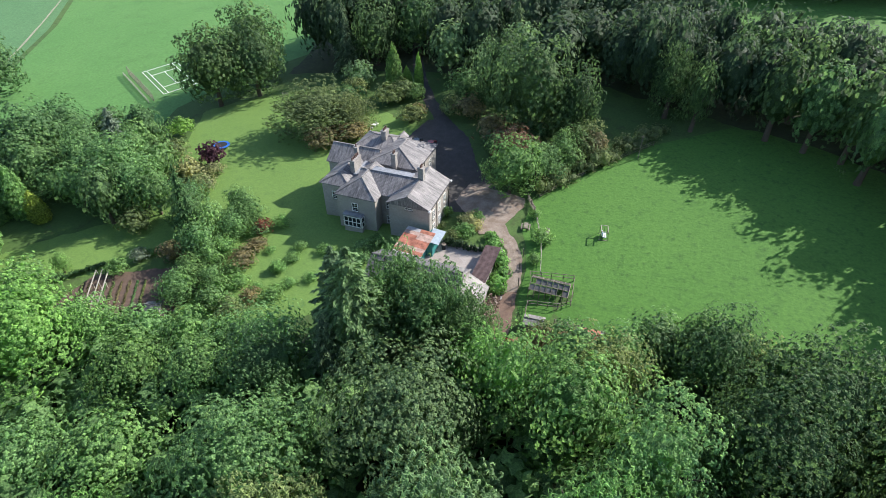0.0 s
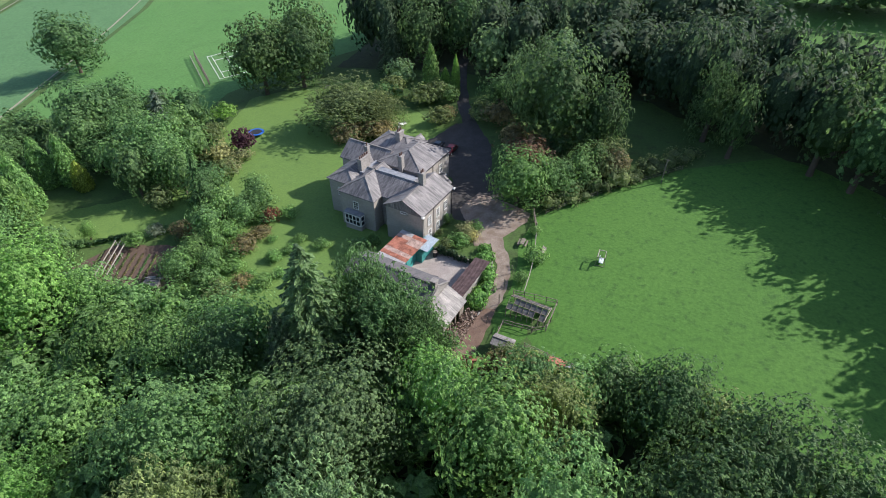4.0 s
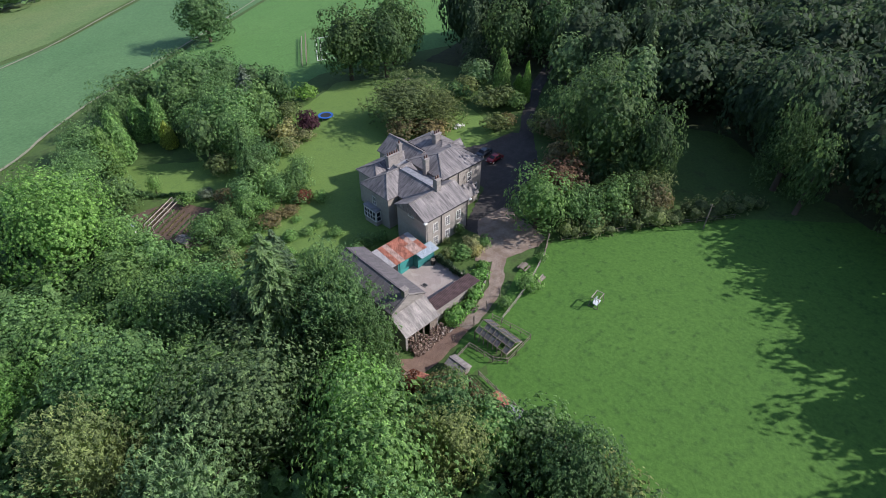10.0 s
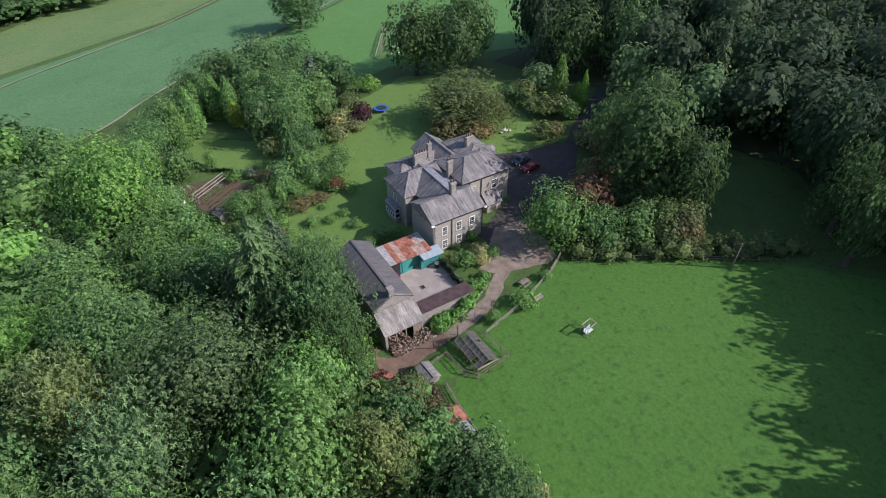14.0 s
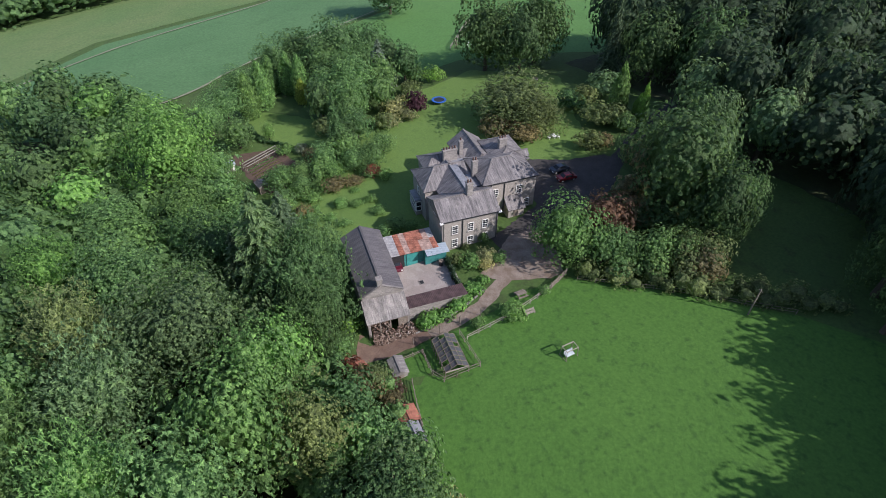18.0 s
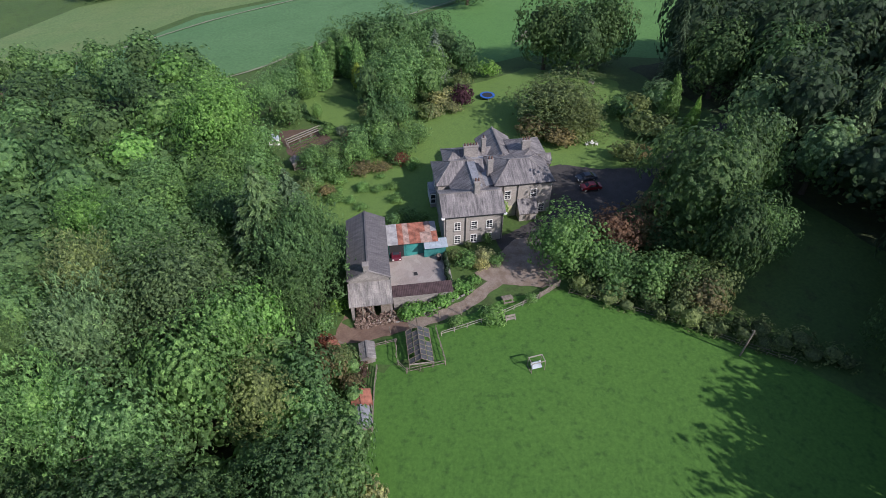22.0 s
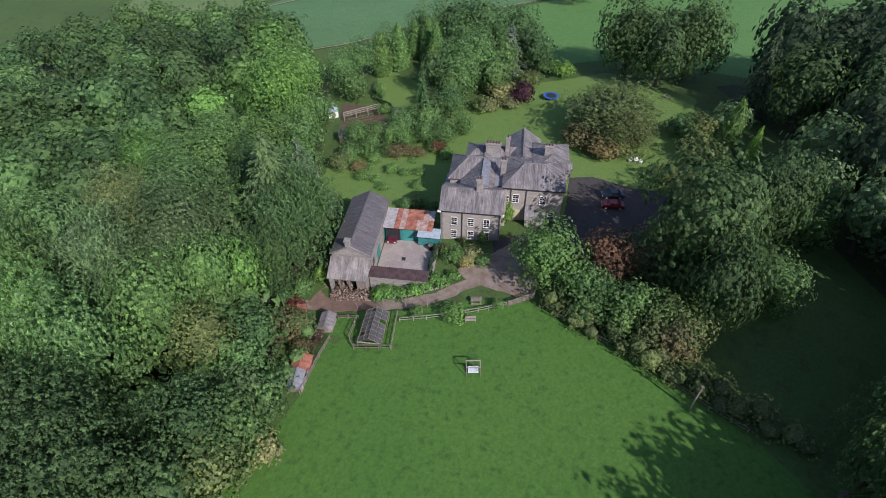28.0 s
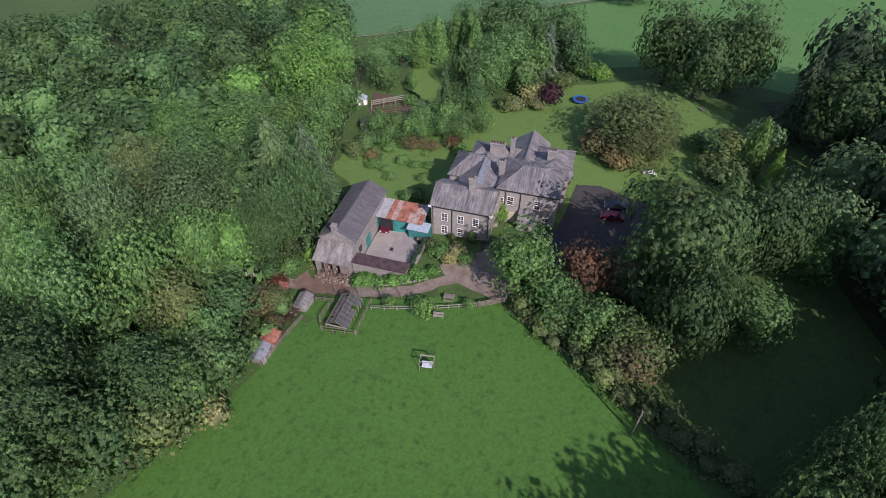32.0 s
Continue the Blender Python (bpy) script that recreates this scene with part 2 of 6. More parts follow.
# ---- helpers for building ----
def part(name, bm, material, parent=None, label="", smooth=False):
    me = bpy.data.meshes.new(name)
    bmesh.ops.recalc_face_normals(bm, faces=bm.faces)
    bm.to_mesh(me)
    bm.free()
    me.materials.append(material)
    if smooth:
        me.polygons.foreach_set("use_smooth", [True] * len(me.polygons))
    ob = new(name, me)
    if parent is not None:
        ob.parent = parent
    if label:
        ob["label"] = label
    return ob


def thing(name, label, category, x=0.0, y=0.0, z=0.0, rz=0.0, group="", kind=""):
    ob = new(name)
    ob.matrix_basis = pose(x, y, z, 0, 0, rz)
    return tagged(ob, label, category, group, kind)


def bm_box(x0, x1, y0, y1, z0, z1, bm=None, bevel=0.0):
    b = bmesh.new()
    v = [b.verts.new((x, y, z)) for z in (z0, z1) for x, y in ((x0, y0), (x1, y0), (x1, y1), (x0, y1))]
    for f in ((3, 2, 1, 0), (4, 5, 6, 7), (0, 1, 5, 4), (1, 2, 6, 5), (2, 3, 7, 6), (3, 0, 4, 7)):
        b.faces.new([v[i] for i in f])
    if bevel:
        bmesh.ops.bevel(b, geom=b.edges[:], offset=bevel, segments=1, affect="EDGES")
    if bm is None:
        return b
    return join(bm, b)


def join(bm, other):
    me = bpy.data.meshes.new("tmp")
    other.to_mesh(me)
    other.free()
    bm.from_mesh(me)
    bpy.data.meshes.remove(me)
    return bm


def beam(bm, a, b, w, h=None):
    """A square bar from a to b."""
    h = h or w
    a, b = Vector(a), Vector(b)
    d = (b - a).normalized()
    s = d.cross(Vector((0, 0, 1)))
    s = Vector((1, 0, 0)) if s.length < 1e-3 else s.normalized()
    u = s.cross(d)
    vs = [bm.verts.new(p + s * i * w / 2 + u * j * h / 2) for p in (a, b) for i, j in ((-1, -1), (1, -1), (1, 1), (-1, 1))]
    for f in ((0, 1, 2, 3), (7, 6, 5, 4), (0, 4, 5, 1), (1, 5, 6, 2), (2, 6, 7, 3), (3, 7, 4, 0)):
        bm.faces.new([vs[i] for i in f])
    return bm


def bars(name, segs, w, material, parent, label=""):
    bm = bmesh.new()
    for a, b in segs:
        beam(bm, a, b, w)
    return part(name, bm, material, parent, label)


def ground_z(x, y):
    """The lie of the land: it falls to the west and south, with a hollow at the barn's end."""
    xs, ys = min(max(x / 100, -4), 1.5), min(max(y / 100, -1), 3)
    return -4.06 + 6.76 * xs + 6.29 * ys - 1.5 * math.exp(-((x + 16) ** 2 + (y - 56) ** 2) / 80)


def inside(x, y, poly):
    c, n = False, len(poly)
    for i in range(n):
        (x0, y0), (x1, y1) = poly[i], poly[i - 1]
        if (y0 > y) != (y1 > y) and x < (x1 - x0) * (y - y0) / (y1 - y0) + x0:
            c = not c
    return c


def patch(name, poly, material, lift, step, label, category="ground", wobble=0.0, seed=1):
    """A sheet of ground within an outline, lying on the land."""
    rnd = random.Random(seed)
    if wobble:
        out = []
        for i, (x0, y0) in enumerate(poly):
            x1, y1 = poly[(i + 1) % len(poly)]
            n = max(1, int(math.hypot(x1 - x0, y1 - y0) / (wobble * 4)))
            for j in range(n):
                out.append((x0 + (x1 - x0) * j / n + rnd.uniform(-wobble, wobble), y0 + (y1 - y0) * j / n + rnd.uniform(-wobble, wobble)))
        poly = out
    bm = bmesh.new()
    bm.faces.new([bm.verts.new((x, y, 0)) for x, y in poly])
    xs, ys = [p[0] for p in poly], [p[1] for p in poly]
    for lo, hi, nrm in ((min(xs), max(xs), (1, 0, 0)), (min(ys), max(ys), (0, 1, 0))):
        v = math.ceil(lo / step) * step + 1e-3
        while v < hi:
            bmesh.ops.bisect_plane(bm, geom=bm.verts[:] + bm.edges[:] + bm.faces[:], plane_co=(nrm[0] * v, nrm[1] * v, 0), plane_no=nrm)
            v += step
    bmesh.ops.triangulate(bm, faces=bm.faces[:])
    for v in bm.verts:
        v.co.z = ground_z(v.co.x, v.co.y) + lift
    for f in bm.faces:
        f.normal_update()
        if f.normal.z < 0:
            f.normal_flip()
    me = bpy.data.meshes.new(name)
    bm.to_mesh(me)
    bm.free()
    me.materials.append(material)
    return tagged(new(name, me), label, category, kind="structure")


def strip(name, line, width, material, lift, label, category="road"):
    """A road along a line of points."""
    n = len(line)
    pts = []
    for i in range(n - 1):
        p0, p1, p2, p3 = (Vector(line[max(0, min(n - 1, i + k))]) for k in (-1, 0, 1, 2))
        for s in range(6):
            u = s / 6
            pts.append(0.5 * (2 * p1 + (p2 - p0) * u + (2 * p0 - 5 * p1 + 4 * p2 - p3) * u * u + (3 * p1 - p0 - 3 * p2 + p3) * u ** 3))
    pts.append(Vector(line[-1]))
    bm = bmesh.new()
    rows = []
    rnd = random.Random(len(line))
    for i, p in enumerate(pts):
        d = (pts[min(i + 1, len(pts) - 1)] - pts[max(i - 1, 0)]).normalized()
        s = Vector((-d.y, d.x))
        row = []
        w = width[0] + (width[1] - width[0]) * i / len(pts) if isinstance(width, tuple) else width
        for k in range(5):
            o = (k / 4 - 0.5) * w + (rnd.uniform(-0.18, 0.18) if k in (0, 4) else 0)
            q = p + s * o
            row.append(bm.verts.new((q.x, q.y, ground_z(q.x, q.y) + lift - (0.03 if k in (1, 3) else 0))))
        rows.append(row)
    for a, b in zip(rows, rows[1:]):
        for k in range(4):
            bm.faces.new((a[k + 1], a[k], b[k], b[k + 1]))
    ob = part(name, bm, material)
    return tagged(ob, label, category, kind="structure")


# ---- ground ----
def build_ground():
    xs = sorted(set([-2600, -1800, -1200, -800, -600, -500, -420, -360] + list(range(-320, 121, 4)) + [150, 200, 300, 500, 900, 1600, 2600]))
    ys = sorted(set([-2600, -1800, -1200, -800, -500, -320, -240, -180, -140] + list(range(-120, 241, 4)) + [260, 300, 360, 450, 600, 1000, 1600, 2600]))
    verts = [(x, y, ground_z(x, y)) for y in ys for x in xs]
    w = len(xs)
    faces = [(j * w + i, j * w + i + 1, (j + 1) * w + i + 1, (j + 1) * w + i) for j in range(len(ys) - 1) for i in range(w - 1)]
    me = bpy.data.meshes.new("ground")
    me.from_pydata(verts, [], faces)
    me.polygons.foreach_set("use_smooth", [True] * len(me.polygons))
    me.materials.append(GROUND)
    tagged(new("ground", me), "sloping grassy ground with rough undergrowth", "ground", kind="structure")


build_ground()
FIELD = [(-13.4, 87.6), (-13.4, 83), (-13.6, 78.6), (-11.4, 73.4), (-10.2, 68), (-10.0, 61), (-8.4, 57.6), (6, 57), (16, 54), (30, 48), (70, 40), (110, 60), (110, 140), (60, 150), (25, 125), (7, 112.5), (-4, 100)]
patch("pasture", FIELD, GRASS_FIELD, 0.05, 6, "bright green grazed pasture beside the house", "field")
patch("lawn", [(-37, 95), (-45, 110), (-58, 116), (-90, 128), (-108, 108), (-100, 88), (-82, 72), (-104, 52), (-112, 42), (-92, 42), (-76, 55), (-64, 55), (-62, 44), (-46, 42), (-40, 50), (-33, 60), (-33, 71), (-36, 80)], GRASS_LAWN, 0.04, 6, "mown green garden lawn round the house", "lawn", 0.5, 3)
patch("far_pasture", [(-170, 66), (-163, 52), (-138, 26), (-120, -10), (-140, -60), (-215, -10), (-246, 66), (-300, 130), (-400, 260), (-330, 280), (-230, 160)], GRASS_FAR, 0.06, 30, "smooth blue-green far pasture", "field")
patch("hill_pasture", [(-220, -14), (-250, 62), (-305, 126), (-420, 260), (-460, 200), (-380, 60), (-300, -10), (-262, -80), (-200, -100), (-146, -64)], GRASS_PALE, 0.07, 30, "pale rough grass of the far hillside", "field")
patch("near_pasture", [(-118, 108), (-112, 88), (-150, 84), (-168, 68), (-230, 164), (-330, 284), (-200, 300), (-130, 220), (-100, 150), (-112, 128)], GRASS_SHEEP, 0.05, 20, "green sheep pasture beyond the garden", "field")
patch("upper_pasture", [(14, 154), (34, 150), (50, 146), (72, 133), (112, 114), (112, 260), (-6, 260), (2, 190)], GRASS_FIELD, 0.05, 20, "sunlit green pasture beyond the wood", "field")
patch("kitchen_garden", [(-86, 36), (-66, 42), (-63, 44), (-68, 54), (-84, 47)], SOIL, 0.09, 4, "bare brown kitchen garden beds", "vegetable garden", 0.3, 5)
WOOD_FLOOR = m_stone("leaf_litter", (0.045, 0.06, 0.025), (0.06, 0.085, 0.03), (0.035, 0.035, 0.02), 2.0)
patch("wood_floor", [(-14, 45.5), (-4, 51), (6, 52), (22, 47), (60, 34), (60, -40), (-20, -80), (-90, -110), (-150, -60), (-138, 0), (-100, 28), (-78, 33), (-62, 38), (-44, 43), (-30, 50), (-20, 52)], WOOD_FLOOR, 0.05, 8, "dark leaf litter and undergrowth of the wood", "woodland floor", 0.6, 15)
patch("upper_wood_floor", [(-98, 134), (-72, 140), (-50, 142), (-30, 136), (-8, 140), (6, 132), (18, 126), (40, 116), (54, 104), (56, 92), (112, 66), (112, 112), (70, 130), (48, 143), (30, 148), (14, 152), (6, 180), (0, 216), (-60, 222), (-104, 172)], WOOD_FLOOR, 0.06, 8, "dark ground under the upper wood", "woodland floor", 0.6, 16)
strip("drive", [(-10.6, 46), (-11.0, 53), (-11.6, 60), (-11.7, 66), (-13.2, 71.8), (-16.2, 76), (-18.5, 80)], 2.3, GRAVEL, 0.07, "reddish brown gravel drive")
patch("drive_junction", [(-20.3, 75), (-18.0, 76.2), (-16.4, 79.2), (-15.6, 82.5), (-14.4, 84.5), (-15.0, 87.5), (-19, 88.5), (-27, 90), (-28, 84), (-24.5, 80), (-21.8, 77.5)], GRAVEL, 0.1, 4, "worn gravel where the drives meet", "road", 0.2, 7)
# On the house side the dark sheet runs out to the tree shade's edge.
patch("forecourt", [(-28.3, 80), (-24, 81), (-20, 88), (-27, 96), (-33, 108), (-41, 116), (-45.5, 114), (-47, 106), (-51, 99), (-50.4, 94.4), (-42, 93.6), (-34.5, 92.4)], TARMAC, 0.085, 4, "grey gravel forecourt in front of the house", "road", 0.2, 8)
RED_EARTH = m_stone("red_earth", (0.19, 0.12, 0.088), (0.27, 0.18, 0.135), (0.14, 0.1, 0.08), 5.0)
patch("barn_apron", [(-16.4, 53.2), (-11.2, 51.6), (-9.6, 54.5), (-9.9, 59), (-10.4, 63), (-13.0, 62.4), (-14.2, 61.4), (-14.3, 54.4)], RED_EARTH, 0.088, 3, "trodden reddish earth at the barn's end", "yard", 0.25, 9)
strip("lane", [(-40, 112), (-45, 119), (-50, 126), (-58, 140), (-66, 158)], 3.2, TARMAC, 0.12, "narrow grey lane leading away from the house")
patch("yard", [(-30, 61), (-17, 61), (-18.2, 70.6), (-28.5, 70.9)], CONCRETE, 0.12, 4, "pale worn concrete stable yard", "yard")


# ---- trees ----
def core(verts, faces, centre, rad, rnd, k=0.82, level=2):
    """An uneven inner mass that closes the crown."""
    bm = bmesh.new()
    bmesh.ops.create_icosphere(bm, subdivisions=level, radius=1)
    i = len(verts)
    o = Vector((rnd.uniform(0, 50), rnd.uniform(0, 50), 0))
    for v in bm.verts:
        q = v.co * (k - 0.04 + 0.26 * noise.noise(v.co * 1.7 + o))
        verts.append(Vector((centre[0] + q.x * rad[0], centre[1] + q.y * rad[1], centre[2] + q.z * rad[2])))
    bm.verts.index_update()
    for f in bm.faces:
        faces.append(tuple(i + v.index for v in f.verts))
    bm.free()


def trunk_mesh(h, r, limbs, spread, seed, top=0.75):
    rnd = random.Random(seed)
    bm = bmesh.new()

    def tube(pts, r0, r1, n=7):
        rings = []
        for i, p in enumerate(pts):
            rr = r0 + (r1 - r0) * i / (len(pts) - 1)
            rings.append([bm.verts.new((p[0] + rr * math.cos(j * math.tau / n), p[1] + rr * math.sin(j * math.tau / n), p[2])) for j in range(n)])
        for a, b in zip(rings, rings[1:]):
            for j in range(n):
                bm.faces.new((a[j], a[(j + 1) % n], b[(j + 1) % n], b[j]))
        bm.faces.new(rings[-1])
    tube([(0, 0, -0.06), (rnd.uniform(-.01, .01), rnd.uniform(-.01, .01), h * 0.3), (rnd.uniform(-.02, .02), rnd.uniform(-.02, .02), h * top)], r * 1.25, r * 0.35, 8)
    for i in range(limbs):
        a = i * math.tau / limbs + rnd.uniform(-0.4, 0.4)
        z0 = h * rnd.uniform(0.25, 0.55)
        z1 = z0 + h * rnd.uniform(0.12, 0.3)
        d = spread * rnd.uniform(0.5, 0.85)
        tube([(0, 0, z0), (d * 0.5 * math.cos(a), d * 0.5 * math.sin(a), (z0 + z1) / 2 - 0.01), (d * math.cos(a), d * math.sin(a), z1)], r * 0.45, r * 0.1, 5)
    me = bpy.data.meshes.new("trunk")
    bm.to_mesh(me)
    bm.free()
    me.materials.append(BARK)
    return me


def leaf_mesh(name, pos, nrm, tan, size, slim, inner=()):
    """A mesh of small pointed leaf sprays at pos, facing nrm, along tan; inner: (vertices, triangles) of the mass behind them."""
    nrm /= np.linalg.norm(nrm, axis=1)[:, None]
    side = np.cross(nrm, tan)
    side /= np.linalg.norm(side, axis=1)[:, None] + 1e-9
    tan = np.cross(side, nrm)
    s = size[:, None]
    quad = np.stack([pos - tan * s * 0.9, pos + side * s * slim + nrm * s * 0.1, pos + tan * s - nrm * s * 0.3, pos - side * s * slim + nrm * s * 0.1], 1)
    v = quad.reshape(-1, 3)
    i = np.arange(len(pos))[:, None] * 4
    f = np.concatenate([i + (0, 1, 2), i + (0, 2, 3)], 1).reshape(-1, 3)
    if inner:
        iv, jf = inner
        f = np.concatenate([f, np.asarray(jf) + len(v)])
        v = np.concatenate([v, np.asarray(iv, float)])
    me = bpy.data.meshes.new(name)
    me.from_pydata(v.tolist(), [], f.tolist())
    me.materials.append(LEAF)
    return me


def star_mesh(name, pos, nrm, size, notch, sag, rng, inner):
    """A mesh of leaf clusters: each one a small four-pointed umbrella at pos that faces nrm."""
    n = len(pos)
    nrm = nrm / np.linalg.norm(nrm, axis=1)[:, None]
    t1 = np.cross(nrm, rng.normal(size=(n, 3)))
    t1 /= np.linalg.norm(t1, axis=1)[:, None] + 1e-9
    t2 = np.cross(nrm, t1)
    v = np.empty((n, 9, 3))
    v[:, 0] = pos
    for j in range(8):
        a = j * math.tau / 8 + rng.normal(size=n) * 0.12
        r = size * (rng.uniform(0.8, 1.25, n) if j % 2 == 0 else notch * rng.uniform(0.8, 1.2, n))
        drop = r * (sag if j % 2 == 0 else sag * 0.7) * rng.uniform(0.5, 1.4, n)
        v[:, j + 1] = pos + t1 * (np.cos(a) * r)[:, None] + t2 * (np.sin(a) * r)[:, None] - nrm * drop[:, None]
    i = np.arange(n)[:, None, None] * 9
    fan = np.array([(0, j + 1, (j + 1) % 8 + 1) for j in range(8)])
    f = (i + fan[None]).reshape(-1, 3)
    v = v.reshape(-1, 3)
    iv, jf = inner
    f = np.concatenate([f, np.asarray(jf) + len(v)])
    v = np.concatenate([v, np.asarray(iv, float)])
    me = bpy.data.meshes.new(name)
    me.from_pydata(v.tolist(), [], f.tolist())
    me.materials.append(LEAF)
    return me


def ball_dirs(rng, n):
    u = rng.normal(size=(n, 3))
    return u / np.linalg.norm(u, axis=1)[:, None]


def crown_dome(seed, clumps=46, leaves=1500, size=0.034, notch=0.55, sag=0.45, low=-0.5, wild=0.22, hang=0.0, jitter=0.2, level=2, mass=0.54):
    """A full crown of unit radius and half-height: domed clumps of leaf clusters round the limbs' ends, with hollows between them."""
    rng = np.random.default_rng(seed)
    o = Vector(rng.uniform(0, 90, 3))

    def reach(d):
        return 0.84 + wild * noise.noise(d * 1.4 + o) + 0.1 * noise.noise(d * 3.1 + o)

    base = math.sqrt(math.tau * (1 - low) / clumps) * 0.56
    pos, nrm, centres = [], [], []
    for i in range(clumps):
        z = min(1.0, max(-1.0, low + (1 - low) * (i + 0.5) / clumps + rng.normal() * 0.05))
        a = i * 2.39996 + rng.normal() * 0.25
        r = math.sqrt(1 - z * z)
        r = r * (1 - z * z + 1e-3) ** -0.22 if z < 0 else r
        d = Vector((r * math.cos(a), r * math.sin(a), z))
        rc = base * rng.uniform(0.6, 1.45)
        centres.append((np.array(d * (reach(d) * rng.uniform(0.88, 1.12) - rc * 0.5)), rc, np.array(d)))
    total = sum(rc * rc for _c, rc, _d in centres)
    for c, rc, d in centres:
        u = ball_dirs(rng, int(leaves * 1.6 * rc * rc / total) + 6)
        u = u[u @ d + 0.25 * u[:, 2] > -0.2]
        w1, w2 = rng.normal(size=3) * 4.5, rng.normal(size=3) * 4.5
        bump = 1 + 0.16 * np.sin(u @ w1 + 1) * np.sin(u @ w2 + 2)
        k = rng.uniform(0.8, 1.06, len(u)) * bump * np.where(rng.random(len(u)) < 0.05, 1.2, 1.0)
        p = c + u * (rc * k)[:, None] * (1, 1, 0.86)
        p[:, 2] -= hang * rc * np.maximum(0, 1 - u[:, 2]) * rng.uniform(0, 1, len(u))
        pos.append(p)
        nrm.append(u * 0.8 + d * 0.5 + np.array((0, 0, 0.15)) + rng.normal(size=u.shape) * jitter)
    u = ball_dirs(rng, int(leaves * 0.55))
    u = u[u[:, 2] > low]
    pos.append(u * np.array([reach(Vector(w)) * 0.7 for w in u])[:, None] * rng.uniform(0.85, 1.1, (len(u), 1)))
    nrm.append(u + (0, 0, 0.3) + rng.normal(size=u.shape) * 0.2)
    pos, nrm = np.concatenate(pos), np.concatenate(nrm)
    size = np.concatenate([size * rng.uniform(0.65, 1.35, len(pos) - len(u)), size * rng.uniform(1.1, 1.7, len(u))])
    bm = bmesh.new()
    bmesh.ops.create_icosphere(bm, subdivisions=level, radius=1)
    bm.verts.index_update()
    iv = [v.co * (reach(v.co) * mass + 0.06 * noise.noise(v.co * 4 + o)) for v in bm.verts]
    jf = [[v.index for v in f.verts] for f in bm.faces]
    bm.free()
    return star_mesh("crown", pos, nrm, size, notch, sag, rng, (iv, jf))


def spire(steps, radius, tall, k):
    """The dark inner mass of a conifer: rings of the given radii."""
    n, iv, jf = 9, [], []
    for i in range(steps):
        u = i / (steps - 1)
        iv += [(radius(u) * k * math.cos(j * math.tau / n + i), radius(u) * k * math.sin(j * math.tau / n + i), u * tall) for j in range(n)]
    for i in range(steps - 1):
        for j in range(n):
            a, b, c, d = i * n + j, i * n + (j + 1) % n, (i + 1) * n + (j + 1) % n, (i + 1) * n + j
            jf += [(a, b, c), (a, c, d)]
    return iv, jf


def crown_cone(seed, tiers=17, boughs=9, sprays=15, sharp=0.9, sag=0.35, size=0.1, k=0.5):
    """A conifer's crown of unit radius from z 0 to z 1 (scaled later): whorls of sagging boughs set with sprays."""
    rng = np.random.default_rng(seed)
    tall = 3.6
    pos, nrm, tan = [], [], []
    for i in range(tiers):
        u = i / (tiers - 1)
        rad = (1 - u) ** sharp * 0.93 + 0.05
        for j in range(max(4, int(boughs * (0.45 + 0.55 * rad)))):
            a = j * math.tau / max(4, int(boughs * (0.45 + 0.55 * rad))) + i * 0.8 + rng.normal() * 0.2
            ln = rad * rng.uniform(0.7, 1.12)
            m = max(4, int(sprays * (0.35 + 0.65 * rad)))
            w = (np.arange(m) + rng.random(m)) / m * 0.8 + 0.2
            out = np.array((math.cos(a), math.sin(a), 0.0))
            across = np.array((-math.sin(a), math.cos(a), 0.0))
            p = out * (w * ln)[:, None] + across * (rng.normal(size=m) * 0.13 * ln * (1.25 - w))[:, None]
            p[:, 2] = u * 0.95 * tall + rng.uniform(-0.1, 0.1) + ln * (0.25 * w - (0.25 + sag) * w * w) + rng.normal(size=m) * 0.03
            pos.append(p)
            nrm.append(np.array((0, 0, 1.0)) + out * 0.45 + rng.normal(size=(m, 3)) * 0.35)
            tan.append(out + rng.normal(size=(m, 3)) * 0.45 - np.array((0, 0, 0.35)))
    pos, nrm, tan = np.concatenate(pos), np.concatenate(nrm), np.concatenate(tan)
    me = leaf_mesh("crown", pos, nrm, tan, size * rng.uniform(0.6, 1.35, len(pos)) * (0.75 + 0.25 * (1 - pos[:, 2] / tall)), 0.42, spire(9, lambda u: (1 - u) ** sharp * 0.93 + 0.03, tall * 0.97, k) if k else ())
    for v in me.vertices:
        v.co.z /= tall
    return me


def crown_column(seed, leaves=1700, size=0.12):
    """A dense columnar crown, of unit radius and height."""
    rng = np.random.default_rng(seed)
    tall = 4.4

    def rad(u):
        return np.clip(np.sin(math.pi * np.clip(0.25 + 0.74 * u, 0, 1)) ** 0.75, 0.04, 1) * (1 - 0.25 * u)

    u, a = 1 - np.sqrt(rng.random(leaves)) * 0.98, rng.uniform(0, math.tau, leaves)
    r = rad(u) * (rng.uniform(0.82, 1.02, leaves) + 0.12 * np.sin(a * 3 + u * 17) * np.sin(u * 31 + a))
    out = np.stack([np.cos(a), np.sin(a), np.zeros(leaves)], 1)
    pos = out * r[:, None] + np.stack([np.zeros(leaves), np.zeros(leaves), u * tall], 1)
    me = leaf_mesh("crown", pos, out + (0, 0, 0.35) + rng.normal(size=out.shape) * 0.4, rng.normal(size=out.shape) * 0.4 + (0, 0, 1.0), size * rng.uniform(0.6, 1.3, leaves), 0.55, spire(9, lambda w: float(rad(w)), tall * 0.97, 0.78))
    for v in me.vertices:
        v.co.z /= tall
    return me


